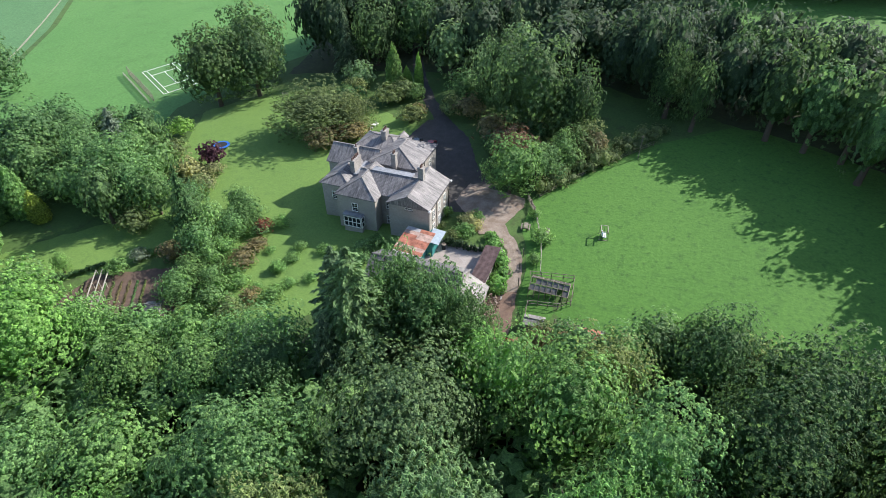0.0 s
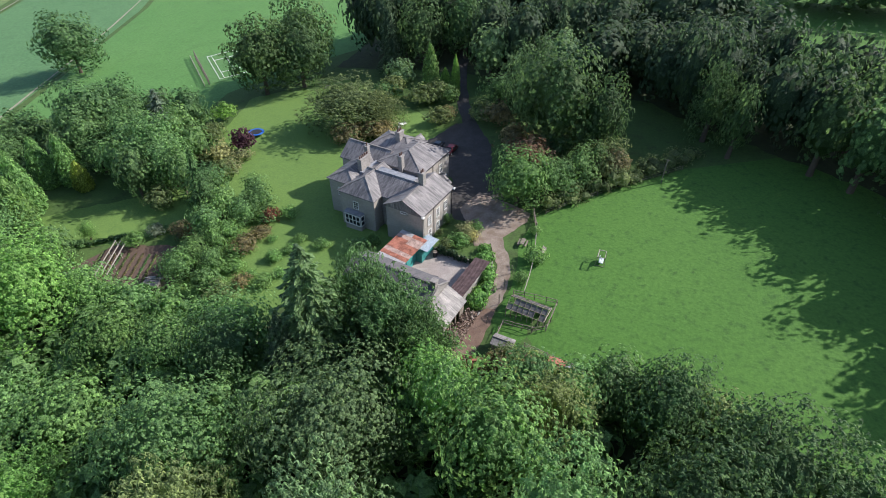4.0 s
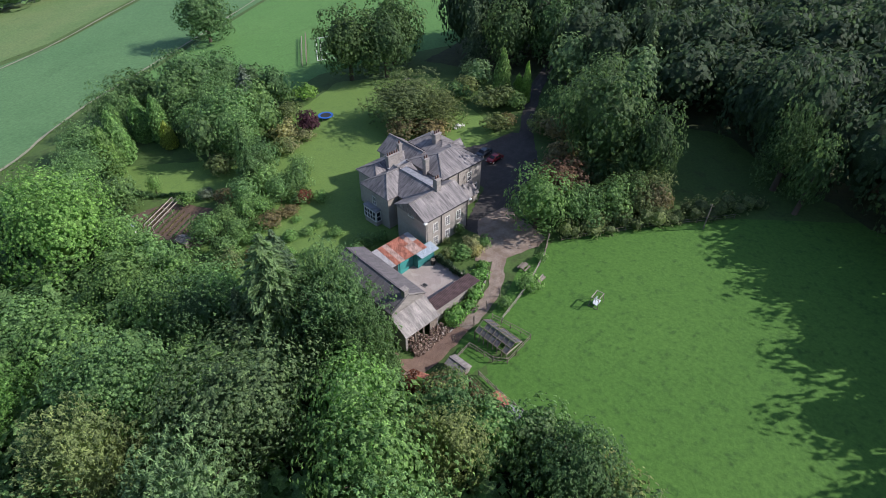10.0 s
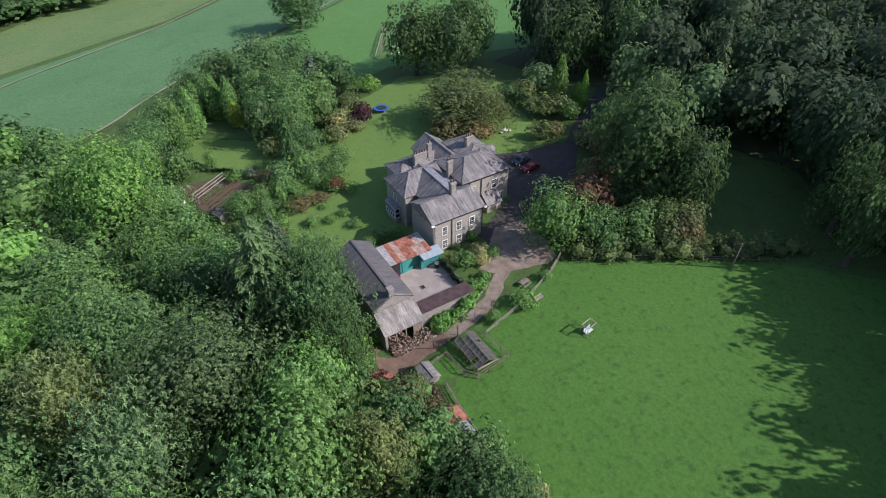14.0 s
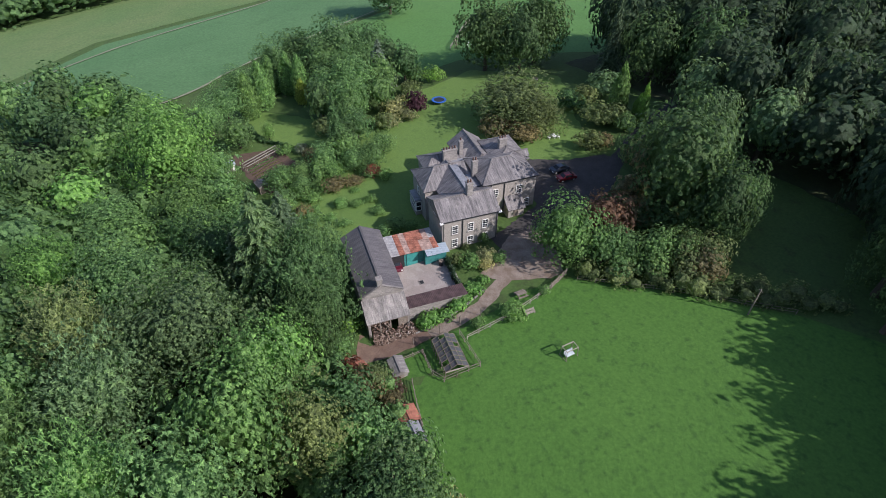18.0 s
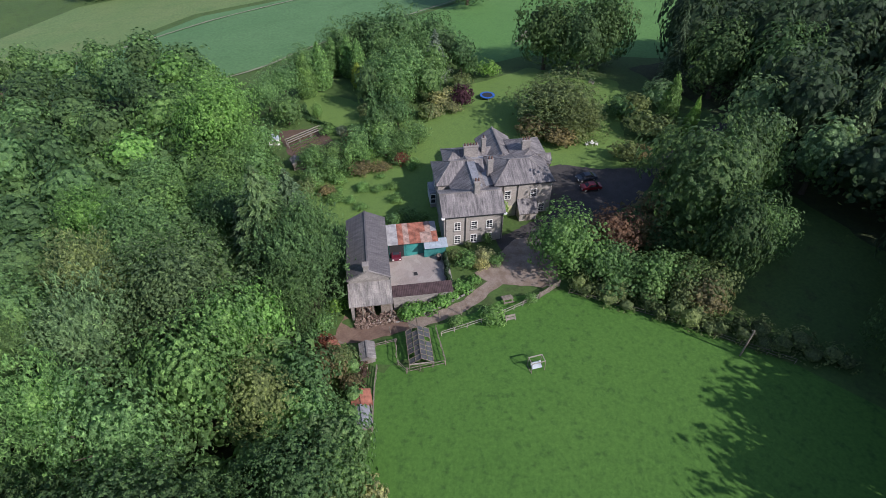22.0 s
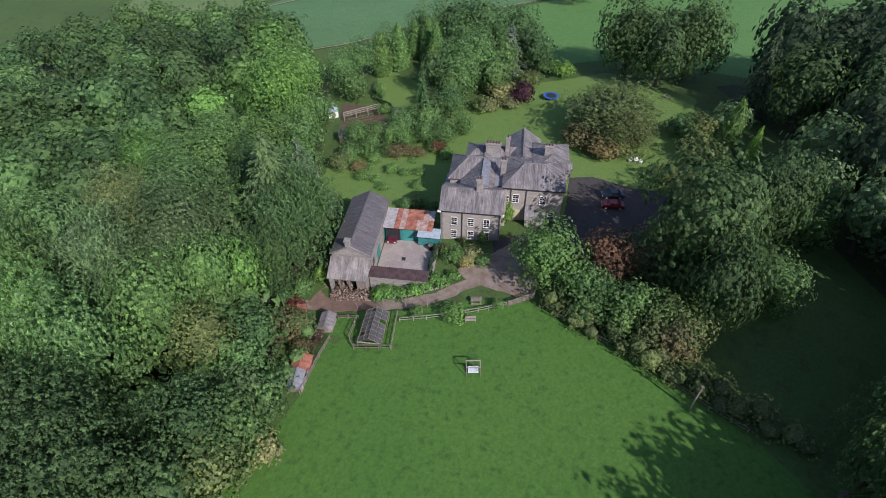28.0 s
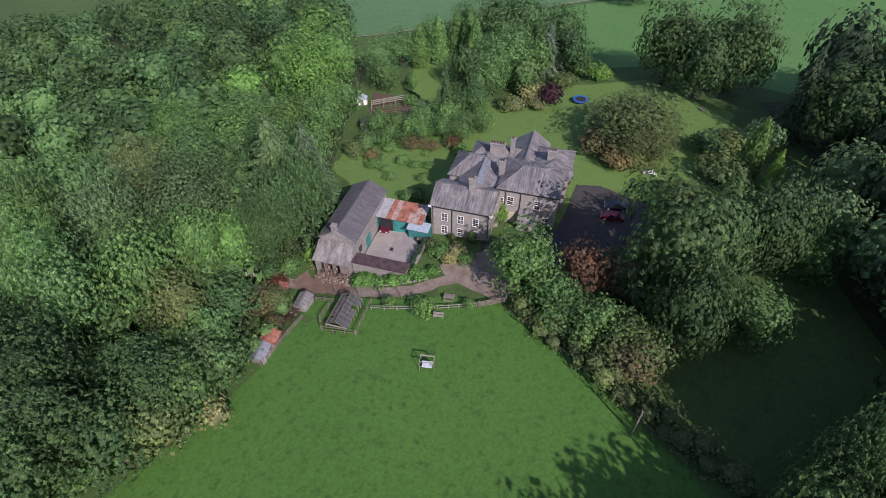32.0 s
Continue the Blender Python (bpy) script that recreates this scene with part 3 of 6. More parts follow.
BROAD = [crown_dome(*a) for a in ((11, 40, 1350, 0.035, 0.6, 0.45, -0.55, 0.34), (12, 32, 1350, 0.034, 0.65, 0.4, -0.55, 0.38), (13, 46, 1350, 0.034, 0.55, 0.5, -0.55, 0.4), (14, 28, 1300, 0.035, 0.6, 0.4, -0.55, 0.36), (15, 52, 1350, 0.035, 0.5, 0.6, -0.55, 0.34))]
GREAT = [crown_dome(61, 70, 3000, 0.024, 0.6, 0.45, -0.5, 0.34), crown_dome(62, 56, 3000, 0.025, 0.55, 0.45, -0.5, 0.36)]
FULL = [crown_dome(*a) for a in ((26, 76, 1600, 0.038, 0.72, 0.3, -0.95, 0.22, 0.0, 0.22, 2, 0.64), (27, 60, 1600, 0.038, 0.7, 0.32, -0.95, 0.26, 0.0, 0.22, 2, 0.64))]
MEDIUM = [crown_dome(20 + i, 30, 560, 0.06, 0.6, 0.45, -0.9, 0.3) for i in range(3)]
FEATHER = [crown_dome(16, 62, 1500, 0.046, 0.32, 0.9, -0.9, 0.26, 0.5), crown_dome(17, 50, 1500, 0.046, 0.34, 1.0, -0.9, 0.3, 0.6)]
FAR = [crown_dome(18, 36, 400, 0.06, 0.75, 0.22, -0.7, 0.3, 0.0, 0.24, 1, 0.8), crown_dome(19, 44, 400, 0.058, 0.75, 0.22, -0.7, 0.34, 0.0, 0.24, 1, 0.8)]
DISTANT = [crown_dome(24 + i, 18, 70, 0.14, 0.6, 0.4, -0.8, 0.22, 0.0, 0.28, 1) for i in range(2)]
CONES = [crown_cone(21, 20, 13, 16, 0.9, 0.3, 0.085), crown_cone(22, 19, 14, 16, 0.75, 0.35, 0.085)]
LARCH = crown_cone(23, 19, 16, 30, 0.7, 0.2, 0.095, 0.55)
COLUMN = crown_column(31)
SHRUBS = [crown_dome(41, 18, 240, 0.1, 0.55, 0.45, -0.3, 0.22, 0.0, 0.28, 1), crown_dome(42, 22, 240, 0.095, 0.55, 0.45, -0.3, 0.32, 0.0, 0.28, 1)]
LOW = [crown_dome(43 + i, 10, 30, 0.22, 0.55, 0.4, 0.0, 0.22, 0.0, 0.28, 1) for i in range(2)]
TRUNK_PLAIN = trunk_mesh(1.0, 0.03, 0, 0.3, 50)
TRUNKS = [trunk_mesh(1.0, 0.03, 6, 0.3, s) for s in (51, 52, 53)]

GREEN = {
    "mid": (0.14, 0.275, 0.105), "dark": (0.098, 0.2, 0.08), "light": (0.152, 0.3, 0.1), "bright": (0.165, 0.352, 0.098),
    "grey": (0.135, 0.24, 0.115), "olive": (0.155, 0.222, 0.092), "blue": (0.21, 0.29, 0.225), "yellow": (0.27, 0.37, 0.075),
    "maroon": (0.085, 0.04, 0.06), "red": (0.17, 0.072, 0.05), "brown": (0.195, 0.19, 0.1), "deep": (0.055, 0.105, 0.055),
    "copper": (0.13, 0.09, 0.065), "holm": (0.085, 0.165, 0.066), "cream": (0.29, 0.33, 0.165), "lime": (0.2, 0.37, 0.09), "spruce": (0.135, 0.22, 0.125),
}
LABELS = {"broad": "broadleaf tree with a full leafy crown", "feather": "ash-like tree with long drooping sprays", "far": "broadleaf tree in a dense wood", "cone": "tall conifer with tiered drooping branches", "larch": "tall spindly conifer with bare pale stems", "column": "dense columnar evergreen", "shrub": "rounded leafy garden shrub"}
TONES = {"mid": "green", "dark": "dark green", "light": "light green", "bright": "bright green", "grey": "grey-green", "olive": "olive green", "blue": "blue-grey", "yellow": "yellow-green",
         "maroon": "dark maroon", "red": "rusty red", "brown": "brownish", "deep": "very dark green", "copper": "dark copper", "holm": "dark olive green", "cream": "cream-flowered", "lime": "lime green", "spruce": "grey-green"}
TREE_NO = [0]


def tree(kind, x, y, h, r, tone, group=""):
    """A tree or shrub: trunk and crown under an Empty at its foot."""
    TREE_NO[0] += 1
    rnd = random.Random(TREE_NO[0] * 7 + 3)
    z = ground_z(x, y)
    name = {"broad": "tree", "feather": "tree", "far": "tree", "cone": "conifer", "larch": "conifer", "column": "columnar_evergreen", "shrub": "shrub"}[kind]
    t = thing(name, TONES[tone] + " " + LABELS[kind], "shrub" if kind == "shrub" else "tree", x, y, z, rnd.uniform(0, 360), group)
    if kind in ("broad", "feather", "far"):
        ms = {"broad": (FULL if y > 56 else GREAT if r > 7.8 else BROAD) if r > 5.2 else MEDIUM, "feather": FEATHER, "far": FAR}[kind]
        half = h * 0.5
        cr = new("crown", ms[rnd.randrange(len(ms))])
        cr.matrix_basis = Matrix.LocRotScale((0, 0, h - half * 0.98), None, (r * rnd.uniform(0.92, 1.08), r * rnd.uniform(0.92, 1.08), half))
        tr_h = h * 0.9
    elif kind == "cone":
        cr = new("crown", CONES[rnd.randrange(2)])
        cr.matrix_basis = Matrix.LocRotScale((0, 0, h * 0.06), None, (r, r, h * 0.94))
        tr_h = h * 1.2
    elif kind == "larch":
        cr = new("crown", LARCH)
        cr.matrix_basis = Matrix.LocRotScale((0, 0, h * 0.08), None, (r, r, h * 0.92))
        tr_h = h * 1.27
    elif kind == "column":
        cr = new("crown", COLUMN)
        cr.matrix_basis = Matrix.LocRotScale((0, 0, 0.2), None, (r, r, h - 0.2))
        tr_h = h
    else:
        cr = new("crown", SHRUBS[rnd.randrange(2)])
        cr.matrix_basis = Matrix.LocRotScale((0, 0, h * 0.42), None, (r, r * rnd.uniform(0.85, 1.15), h * 0.6))
        tr_h = h * 0.7
    cr.parent = t
    c = GREEN[tone]
    v = rnd.uniform(0.84, 1.24)
    cr.color = (c[0] * v, c[1] * v, c[2] * v, 1)
    tk = new("trunk", TRUNKS[rnd.randrange(3)] if kind in ("broad", "feather", "far") else TRUNK_PLAIN)
    tk.matrix_basis = Matrix.Diagonal((tr_h, tr_h, tr_h, 1) if kind != "larch" else (tr_h * 0.6, tr_h * 0.6, tr_h, 1)) if kind != "shrub" else Matrix.Diagonal((tr_h * 0.7, tr_h * 0.7, tr_h, 1))
    tk.parent = t
    return t


def hedge(name, line, width, height, tone, label, seed, size=0.35, per=26, lump=0.5):
    """A hedge or bank of plants along a line: one mass of leafy lumps."""
    rng = np.random.default_rng(seed)
    pos, nrm, iv, jf = [], [], [], []
    rnd = random.Random(seed)
    for (x0, y0), (x1, y1) in zip(line, line[1:]):
        d = math.hypot(x1 - x0, y1 - y0)
        n = max(2, int(d / (width * 0.38)))
        for i in range(n):
            u = (i + rnd.random()) / n
            o = rnd.uniform(-0.28, 0.28) * width
            x, y = x0 + (x1 - x0) * u - (y1 - y0) / d * o, y0 + (y1 - y0) * u + (x1 - x0) / d * o
            hh = height * rnd.uniform(1 - lump, 1 + lump * 0.4)
            w = width * rnd.uniform(0.36, 0.55)
            c, r = np.array((x, y, ground_z(x, y) + hh * 0.45)), np.array((w, w, hh * 0.55))
            core(iv, jf, c, r, rnd, 0.72, 1)
            q = ball_dirs(rng, int(per * w * max(w, hh) * 0.5) + 12)
            q = q[q[:, 2] > -0.6]
            pos.append(c + q * r * rng.uniform(0.82, 1.12, (len(q), 1)))
            nrm.append(q + (0, 0, 0.3) + rng.normal(size=q.shape) * 0.35)
    pos, nrm = np.concatenate(pos), np.concatenate(nrm)
    ob = new(name, star_mesh(name, pos, nrm, size * 0.7 * rng.uniform(0.6, 1.35, len(pos)), 0.55, 0.5, rng, (iv, jf)))
    ob.color = (*GREEN[tone], 1)
    return tagged(ob, label, "hedge", kind="stuff")


SINGLE_TREES = [
    # kind, x, y, height, radius, tone
    ("broad", -19.6, 109.6, 24.2, 9.8, "holm"), ("broad", -27, 116.5, 18, 6.2, "holm"), ("broad", -29.6, 123, 19.5, 6.4, "holm"), ("broad", -10.5, 111.2, 18, 5.4, "holm"), ("broad", -16, 120.5, 10, 5.3, "mid"),
    ("broad", -30.7, 131, 9, 4.5, "light"), ("far", -48, 138, 17, 6.5, "grey"), ("broad", -37, 133, 14, 5.1, "grey"),
    ("broad", -18.4, 88.5, 12.4, 5.8, "light"), ("broad", -14.5, 94, 8.5, 4, "mid"),
    ("feather", -70.5, 104, 12.2, 12, "olive"), ("feather", -63, 107, 9, 6.5, "olive"),
    ("broad", -104, 127, 23, 9.5, "holm"), ("broad", -105.5, 111.5, 22, 9.5, "holm"), ("broad", -98, 119, 20, 8.5, "holm"),
    ("column", -59.4, 125.8, 14.2, 2.5, "light"), ("column", -53.5, 128.4, 11, 1.4, "lime"), ("column", -58, 131, 6, 1.6, "lime"),
    ("cone", -108.6, 80, 14.5, 6.5, "blue"),
    ("shrub", -86.3, 84.1, 6.4, 3.8, "maroon"), ("shrub", -60.2, 65.9, 3, 2.2, "red"),
    ("broad", -72, 26.5, 22.5, 12.2, "bright"), ("broad", -62, 34, 10, 5, "light"), ("broad", -99, 33, 11, 6, "mid"), ("broad", -106, 37, 12, 6.5, "mid"), ("column", -112, 47, 14, 3.4, "light"), ("column", -107, 43, 13, 3.2, "light"), ("broad", -136, 60, 14, 8, "dark"), ("broad", -130, 52, 14, 7, "mid"), ("broad", -128, 82, 14, 7.5, "dark"), ("broad", -118, 66, 16, 7.5, "dark"), ("larch", -27.6, 42.3, 22.2, 7.6, "grey"), ("larch", -32.2, 45.9, 18.5, 5.4, "spruce"), ("cone", -29.5, 38, 15, 4.5, "spruce"),
    ("broad", -52, 37, 10, 5, "light"), ("broad", -58.5, 35.5, 10, 5, "mid"), ("broad", -65, 33, 12, 5.5, "light"), ("broad", -46, 38.5, 9.5, 4.5, "mid"), ("broad", -72, 34, 10, 5, "mid"), ("broad", -40, 39, 12, 5.5, "mid"), ("broad", -36, 34, 15, 6, "dark"), ("broad", -45, 31, 13, 6, "light"), ("broad", -54, 29, 13, 6, "light"),
    # The holm tones from x 20 on carry the shadow lying over the wood's edge.
    ("feather", -19.2, 47.2, 19, 7.2, "dark"), ("feather", -14.2, 46.4, 15.5, 5.4, "dark"), ("feather", -24.8, 48.6, 19, 5.6, "dark"), ("broad", -15.5, 31, 19.5, 9.5, "grey"), ("broad", -6.6, 39.8, 18, 5.4, "light"), ("broad", -10.8, 43, 13.5, 4.5, "bright"), ("broad", 1.4, 37, 20.4, 7.4, "light"), ("broad", 4.2, 44.6, 14.5, 5.5, "olive"), ("broad", 9.5, 32, 21.8, 6.6, "mid"), ("feather", 5, 23.5, 22.4, 6.4, "light"), ("broad", 25, 43.5, 21, 7.6, "holm"), ("broad", 23.5, 49.5, 14, 5.2, "holm"), ("broad", 31, 45, 18, 6, "holm"), ("broad", 20, 37, 21, 8, "holm"), ("broad", 33, 36, 20, 8, "holm"), ("feather", -23.4, 16, 18, 7, "olive"), ("feather", -8.6, 21.5, 20.5, 7.5, "grey"), ("broad", -30, 22, 18, 9, "mid"), ("cone", -72.2, 60.8, 16.5, 3.9, "dark"),
    ("far", 27, 131, 20.5, 6, "holm"), ("far", 33, 127, 20.5, 6, "holm"), ("far", 21.5, 134.5, 20, 6, "holm"), ("far", 28, 118.5, 20, 5.6, "holm"), ("far", 34.5, 115, 20, 5.6, "dark"), ("far", 40.5, 112, 20, 5.6, "holm"), ("far", 42, 105, 20, 5.6, "dark"), ("far", 47.5, 95.5, 20, 5.6, "holm"), ("far", 50, 104, 20, 5.6, "dark"),
    ("column", -109.5, 57.5, 7.5, 2.2, "yellow"), ("broad", -184, 103, 20, 12, "dark"),
    ("column", -119, 55, 13, 3.0, "light"), ("column", -114.5, 58, 13, 2.8, "light"), ("column", -122, 50, 12, 3.0, "light"),
    ("broad", -124, 71, 19, 9, "dark"), ("broad", -97, 67, 14, 6.5, "mid"), ("broad", -90, 67, 12, 5.5, "mid"),
    # Two trees standing in shade; the dark holm tone puts it into their leaves.
    ("feather", 8, 125, 18.5, 5, "holm"), ("broad", 13.6, 119.8, 16.5, 3.6, "holm"),
    ("broad", 6, 50, 10.5, 4.5, "mid"), ("broad", 10.5, 52.5, 10, 4.2, "grey"), ("broad", 16.4, 50, 15.6, 6, "dark"), ("broad", 0, 49, 10, 4.2, "dark"), ("broad", 14.5, 53, 11.5, 4.8, "mid"), ("broad", 20, 52.2, 10.5, 4.6, "olive"), ("broad", 9.6, 53.8, 9.5, 4, "mid"), ("shrub", 15.8, 56.4, 5.6, 2.4, "cream"), ("shrub", -4, 51, 5, 3.6, "brown"), ("shrub", -8.8, 50.4, 2.8, 2.2, "red"), ("shrub", -17.5, 52.2, 2.6, 1.9, "lime"), ("shrub", -13.6, 50.2, 3.2, 2.0, "mid"), ("broad", -4.5, 53.2, 5, 2.6, "olive"), ("shrub", -1.2, 54.4, 2.2, 1.8, "brown"), ("shrub", -10.2, 48.6, 3.6, 2.4, "dark"), ("broad", -20.5, 98.0, 9.5, 5.0, "copper"),
    ("cone", -79, 136, 22, 5, "spruce"), ("broad", -73, 144, 20, 8, "holm"), ("broad", -63, 152, 21, 8, "dark"), ("cone", -32.5, 146, 22, 4.5, "spruce"), ("far", -29, 138, 17, 6, "grey"),
    ("broad", -66.8, 56.8, 8, 3.8, "mid"), ("broad", -75, 63.4, 9, 4.2, "dark"), ("shrub", -57, 46.6, 4, 2.8, "mid"), ("broad", -89, 39, 9, 4.6, "mid"),
    ("shrub", -51.5, 57.2, 1.1, 1.5, "light"),
    ("shrub", -50.2, 60.3, 1.3, 1.5, "light"),
    ("shrub", -50.5, 63.3, 1.36, 1.6, "light"),
    ("shrub", -45.5, 63.7, 1.53, 1.7, "light"),
    ("shrub", -47.4, 54.6, 1.2, 1.4, "light"),
    ("shrub", -44.4, 56.7, 1.27, 1.6, "light"),
    ("shrub", -55.5, 61.2, 1, 1.2, "light"),
    ("shrub", -52.2, 52.3, 1.02, 1.3, "light"),
    ("shrub", -58.8, 61.5, 2, 2.4, "brown"),
    ("shrub", -51.6, 49.7, 2.2, 2.2, "brown"),
    ("shrub", -54.9, 47.0, 3, 2, "mid"),
    ("shrub", -56.1, 52.3, 2.04, 2.2, "light"),
    ("shrub", -59.0, 55.2, 2.2, 2.2, "light"),
    ("broad", -63.5, 55.1, 6, 3, "mid"),
    ("broad", -62.6, 57.7, 5, 2.6, "light"),
    ("broad", -64.3, 62.8, 6.5, 3.2, "mid"),
    ("broad", -64.3, 67.3, 7, 3.6, "mid"),
    ("broad", -69.0, 70.7, 6, 3, "mid"),
    ("broad", -63.6, 47.5, 6, 3.2, "light"),
    ("broad", -60.4, 50.9, 4.5, 2.4, "mid"),
    ("shrub", -65.4, 59.2, 2.5, 2, "lime"),
    ("shrub", -60.8, 65.3, 2.5, 2.2, "mid"),
    ("shrub", -57.6, 68.3, 2.5, 2, "light"),
    ("shrub", -88.8, 79.6, 4.5, 4, "cream"),
    ("shrub", -99.1, 85.9, 4.5, 3.6, "olive"),
    ("shrub", -83.8, 81.2, 3, 2.6, "cream"),
    ("shrub", -82.5, 74.5, 4, 3.4, "olive"),
    ("shrub", -105.0, 95.3, 5, 3.6, "lime"),
    ("shrub", -108.4, 89.9, 5, 3.4, "mid"),
    ("shrub", -82.6, 75.9, 3.5, 3.2, "cream"),
    ("shrub", -91.2, 77.6, 4, 3.2, "olive"),
    ("shrub", -65.3, 96.8, 5, 4, "brown"),
    ("shrub", -60.6, 100.9, 4.5, 4, "brown"),
    ("shrub", -60.7, 106.0, 4.5, 3.6, "olive"),
    ("shrub", -66.8, 98.7, 5, 4, "olive"),
    ("shrub", -59.1, 102.4, 4.5, 3.6, "brown"),
    ("shrub", -72.3, 130.4, 7, 4.5, "grey"),
    ("shrub", -70.2, 123.8, 5, 4, "olive"),
    ("shrub", -59.0, 120.6, 6, 4.2, "olive"),
    ("shrub", -56.0, 123.3, 6, 3.8, "olive"),
    ("shrub", -49.4, 112.8, 4.5, 3.6, "olive"),
    ("shrub", -52.5, 123.7, 5, 2.8, "mid"),
    ("shrub", -48.9, 115.9, 3.5, 2.6, "brown"),
    ("shrub", -69.6, 119.4, 5, 4, "dark"),
    ("shrub", -40.7, 118.3, 5, 3.8, "olive"),
    ("shrub", -35.2, 116.7, 6, 4.5, "brown"),
    ("broad", -39.5, 125.4, 9, 5, "dark"),
    ("shrub", -27.8, 108.2, 6, 4.5, "brown"),
    ("shrub", -21.4, 104.2, 6, 4, "brown"),
    ("shrub", -18.4, 107.0, 6, 4, "dark"),
    ("shrub", -24.5, 103.4, 5, 4, "dark"),
    ("shrub", -19.3, 107.3, 6.5, 4.5, "olive"),
    ("broad", -13.1, 97.2, 7, 3.4, "mid"),
    ("broad", -11.0, 100.9, 8, 3.8, "mid"),
    ("broad", -8.5, 104.6, 7, 3.4, "olive"),
    ("broad", -6.5, 107.3, 7.5, 3.6, "olive"),
    ("broad", -9.0, 104.7, 7.5, 3.5, "mid"),
    ("shrub", -5.5, 106.0, 6, 3.6, "brown"),
    ("shrub", -6.5, 103.3, 5.5, 3.4, "olive"),
    ("shrub", -8.7, 99.3, 5, 3, "mid"),
    ("shrub", -11.4, 95.5, 5, 3.2, "mid"),
    ("shrub", -5.5, 105.7, 4.5, 3.2, "brown"),
    ("shrub", -11.2, 100.2, 5, 3.4, "mid"),
    ("shrub", -22.9, 74.2, 2.5, 2.4, "light"),
    ("shrub", -23.0, 77.0, 2.6, 2.2, "cream"),
    ("shrub", -24.5, 72.3, 2.2, 1.6, "olive"),
    ("shrub", -21.5, 76.2, 2, 1.8, "cream"),
    ("shrub", -22.0, 79.0, 2, 1.6, "mid"),
    ("shrub", -37.8, 62.8, 2.2, 1.8, "mid"),
    ("shrub", -38.4, 65.5, 2.4, 2, "mid"),
    ("shrub", -37.2, 68.2, 2, 1.5, "light"),
    ("shrub", -38.6, 64.8, 2.5, 2, "mid"),
    ("shrub", -9.3, 75.4, 2.6, 2.2, "light"),
    ("shrub", -11.8, 82.0, 1.8, 1.2, "mid"),
    ("shrub", -9.4, 69.9, 2, 1.3, "mid"),
    ("broad", -69.5, 62.0, 8, 4, "mid"),
    ("broad", -78.0, 66.7, 9, 4.5, "dark"),
    ("broad", -64.1, 65.5, 6, 3, "mid"),
    ("broad", -98.6, 70.8, 14, 7, "mid"),
    ("broad", -112.3, 64.4, 10, 4.5, "mid"),
    ("broad", -117.9, 77.6, 13, 6, "dark"),
    ("shrub", -80.2, 49.2, 3, 2.6, "light"),
    ("shrub", -78.7, 53.0, 2.6, 1.8, "blue"),
    ("shrub", -72.5, 54.6, 4, 2.6, "brown"),
    ("broad", -64.5, 50.8, 6, 3.2, "mid"),
    ("broad", -63.5, 46.2, 6, 3.4, "mid"),
    ("shrub", -58.7, 49.9, 3.4, 2.6, "light"),
    ("shrub", -52.1, 45.7, 4, 2.8, "olive"),
    ("broad", -90.2, 46.3, 5, 1.8, "light"),
    ("shrub", -85.7, 60.1, 5, 3.5, "olive"),
    ("shrub", -51.3, 57.0, 2.12, 1.6, "light"),
    ("shrub", -48.3, 51.6, 1.87, 2, "light"),
    ("shrub", -58.7, 57.4, 2.5, 3, "brown"),
    ("broad", -108.4, 71.2, 14, 6, "mid"),
    ("broad", -85.2, 65.7, 11, 4.5, "mid"),
    ("broad", -123.3, 41.0, 10, 6, "mid"),
    ("broad", -46.2, 163.4, 16, 4, "grey"),
    ("broad", -34.2, 145.9, 12, 6, "grey"),
]
for k, x, y, h, r, tone in SINGLE_TREES:
    tree(k, x, y, h, r, tone)


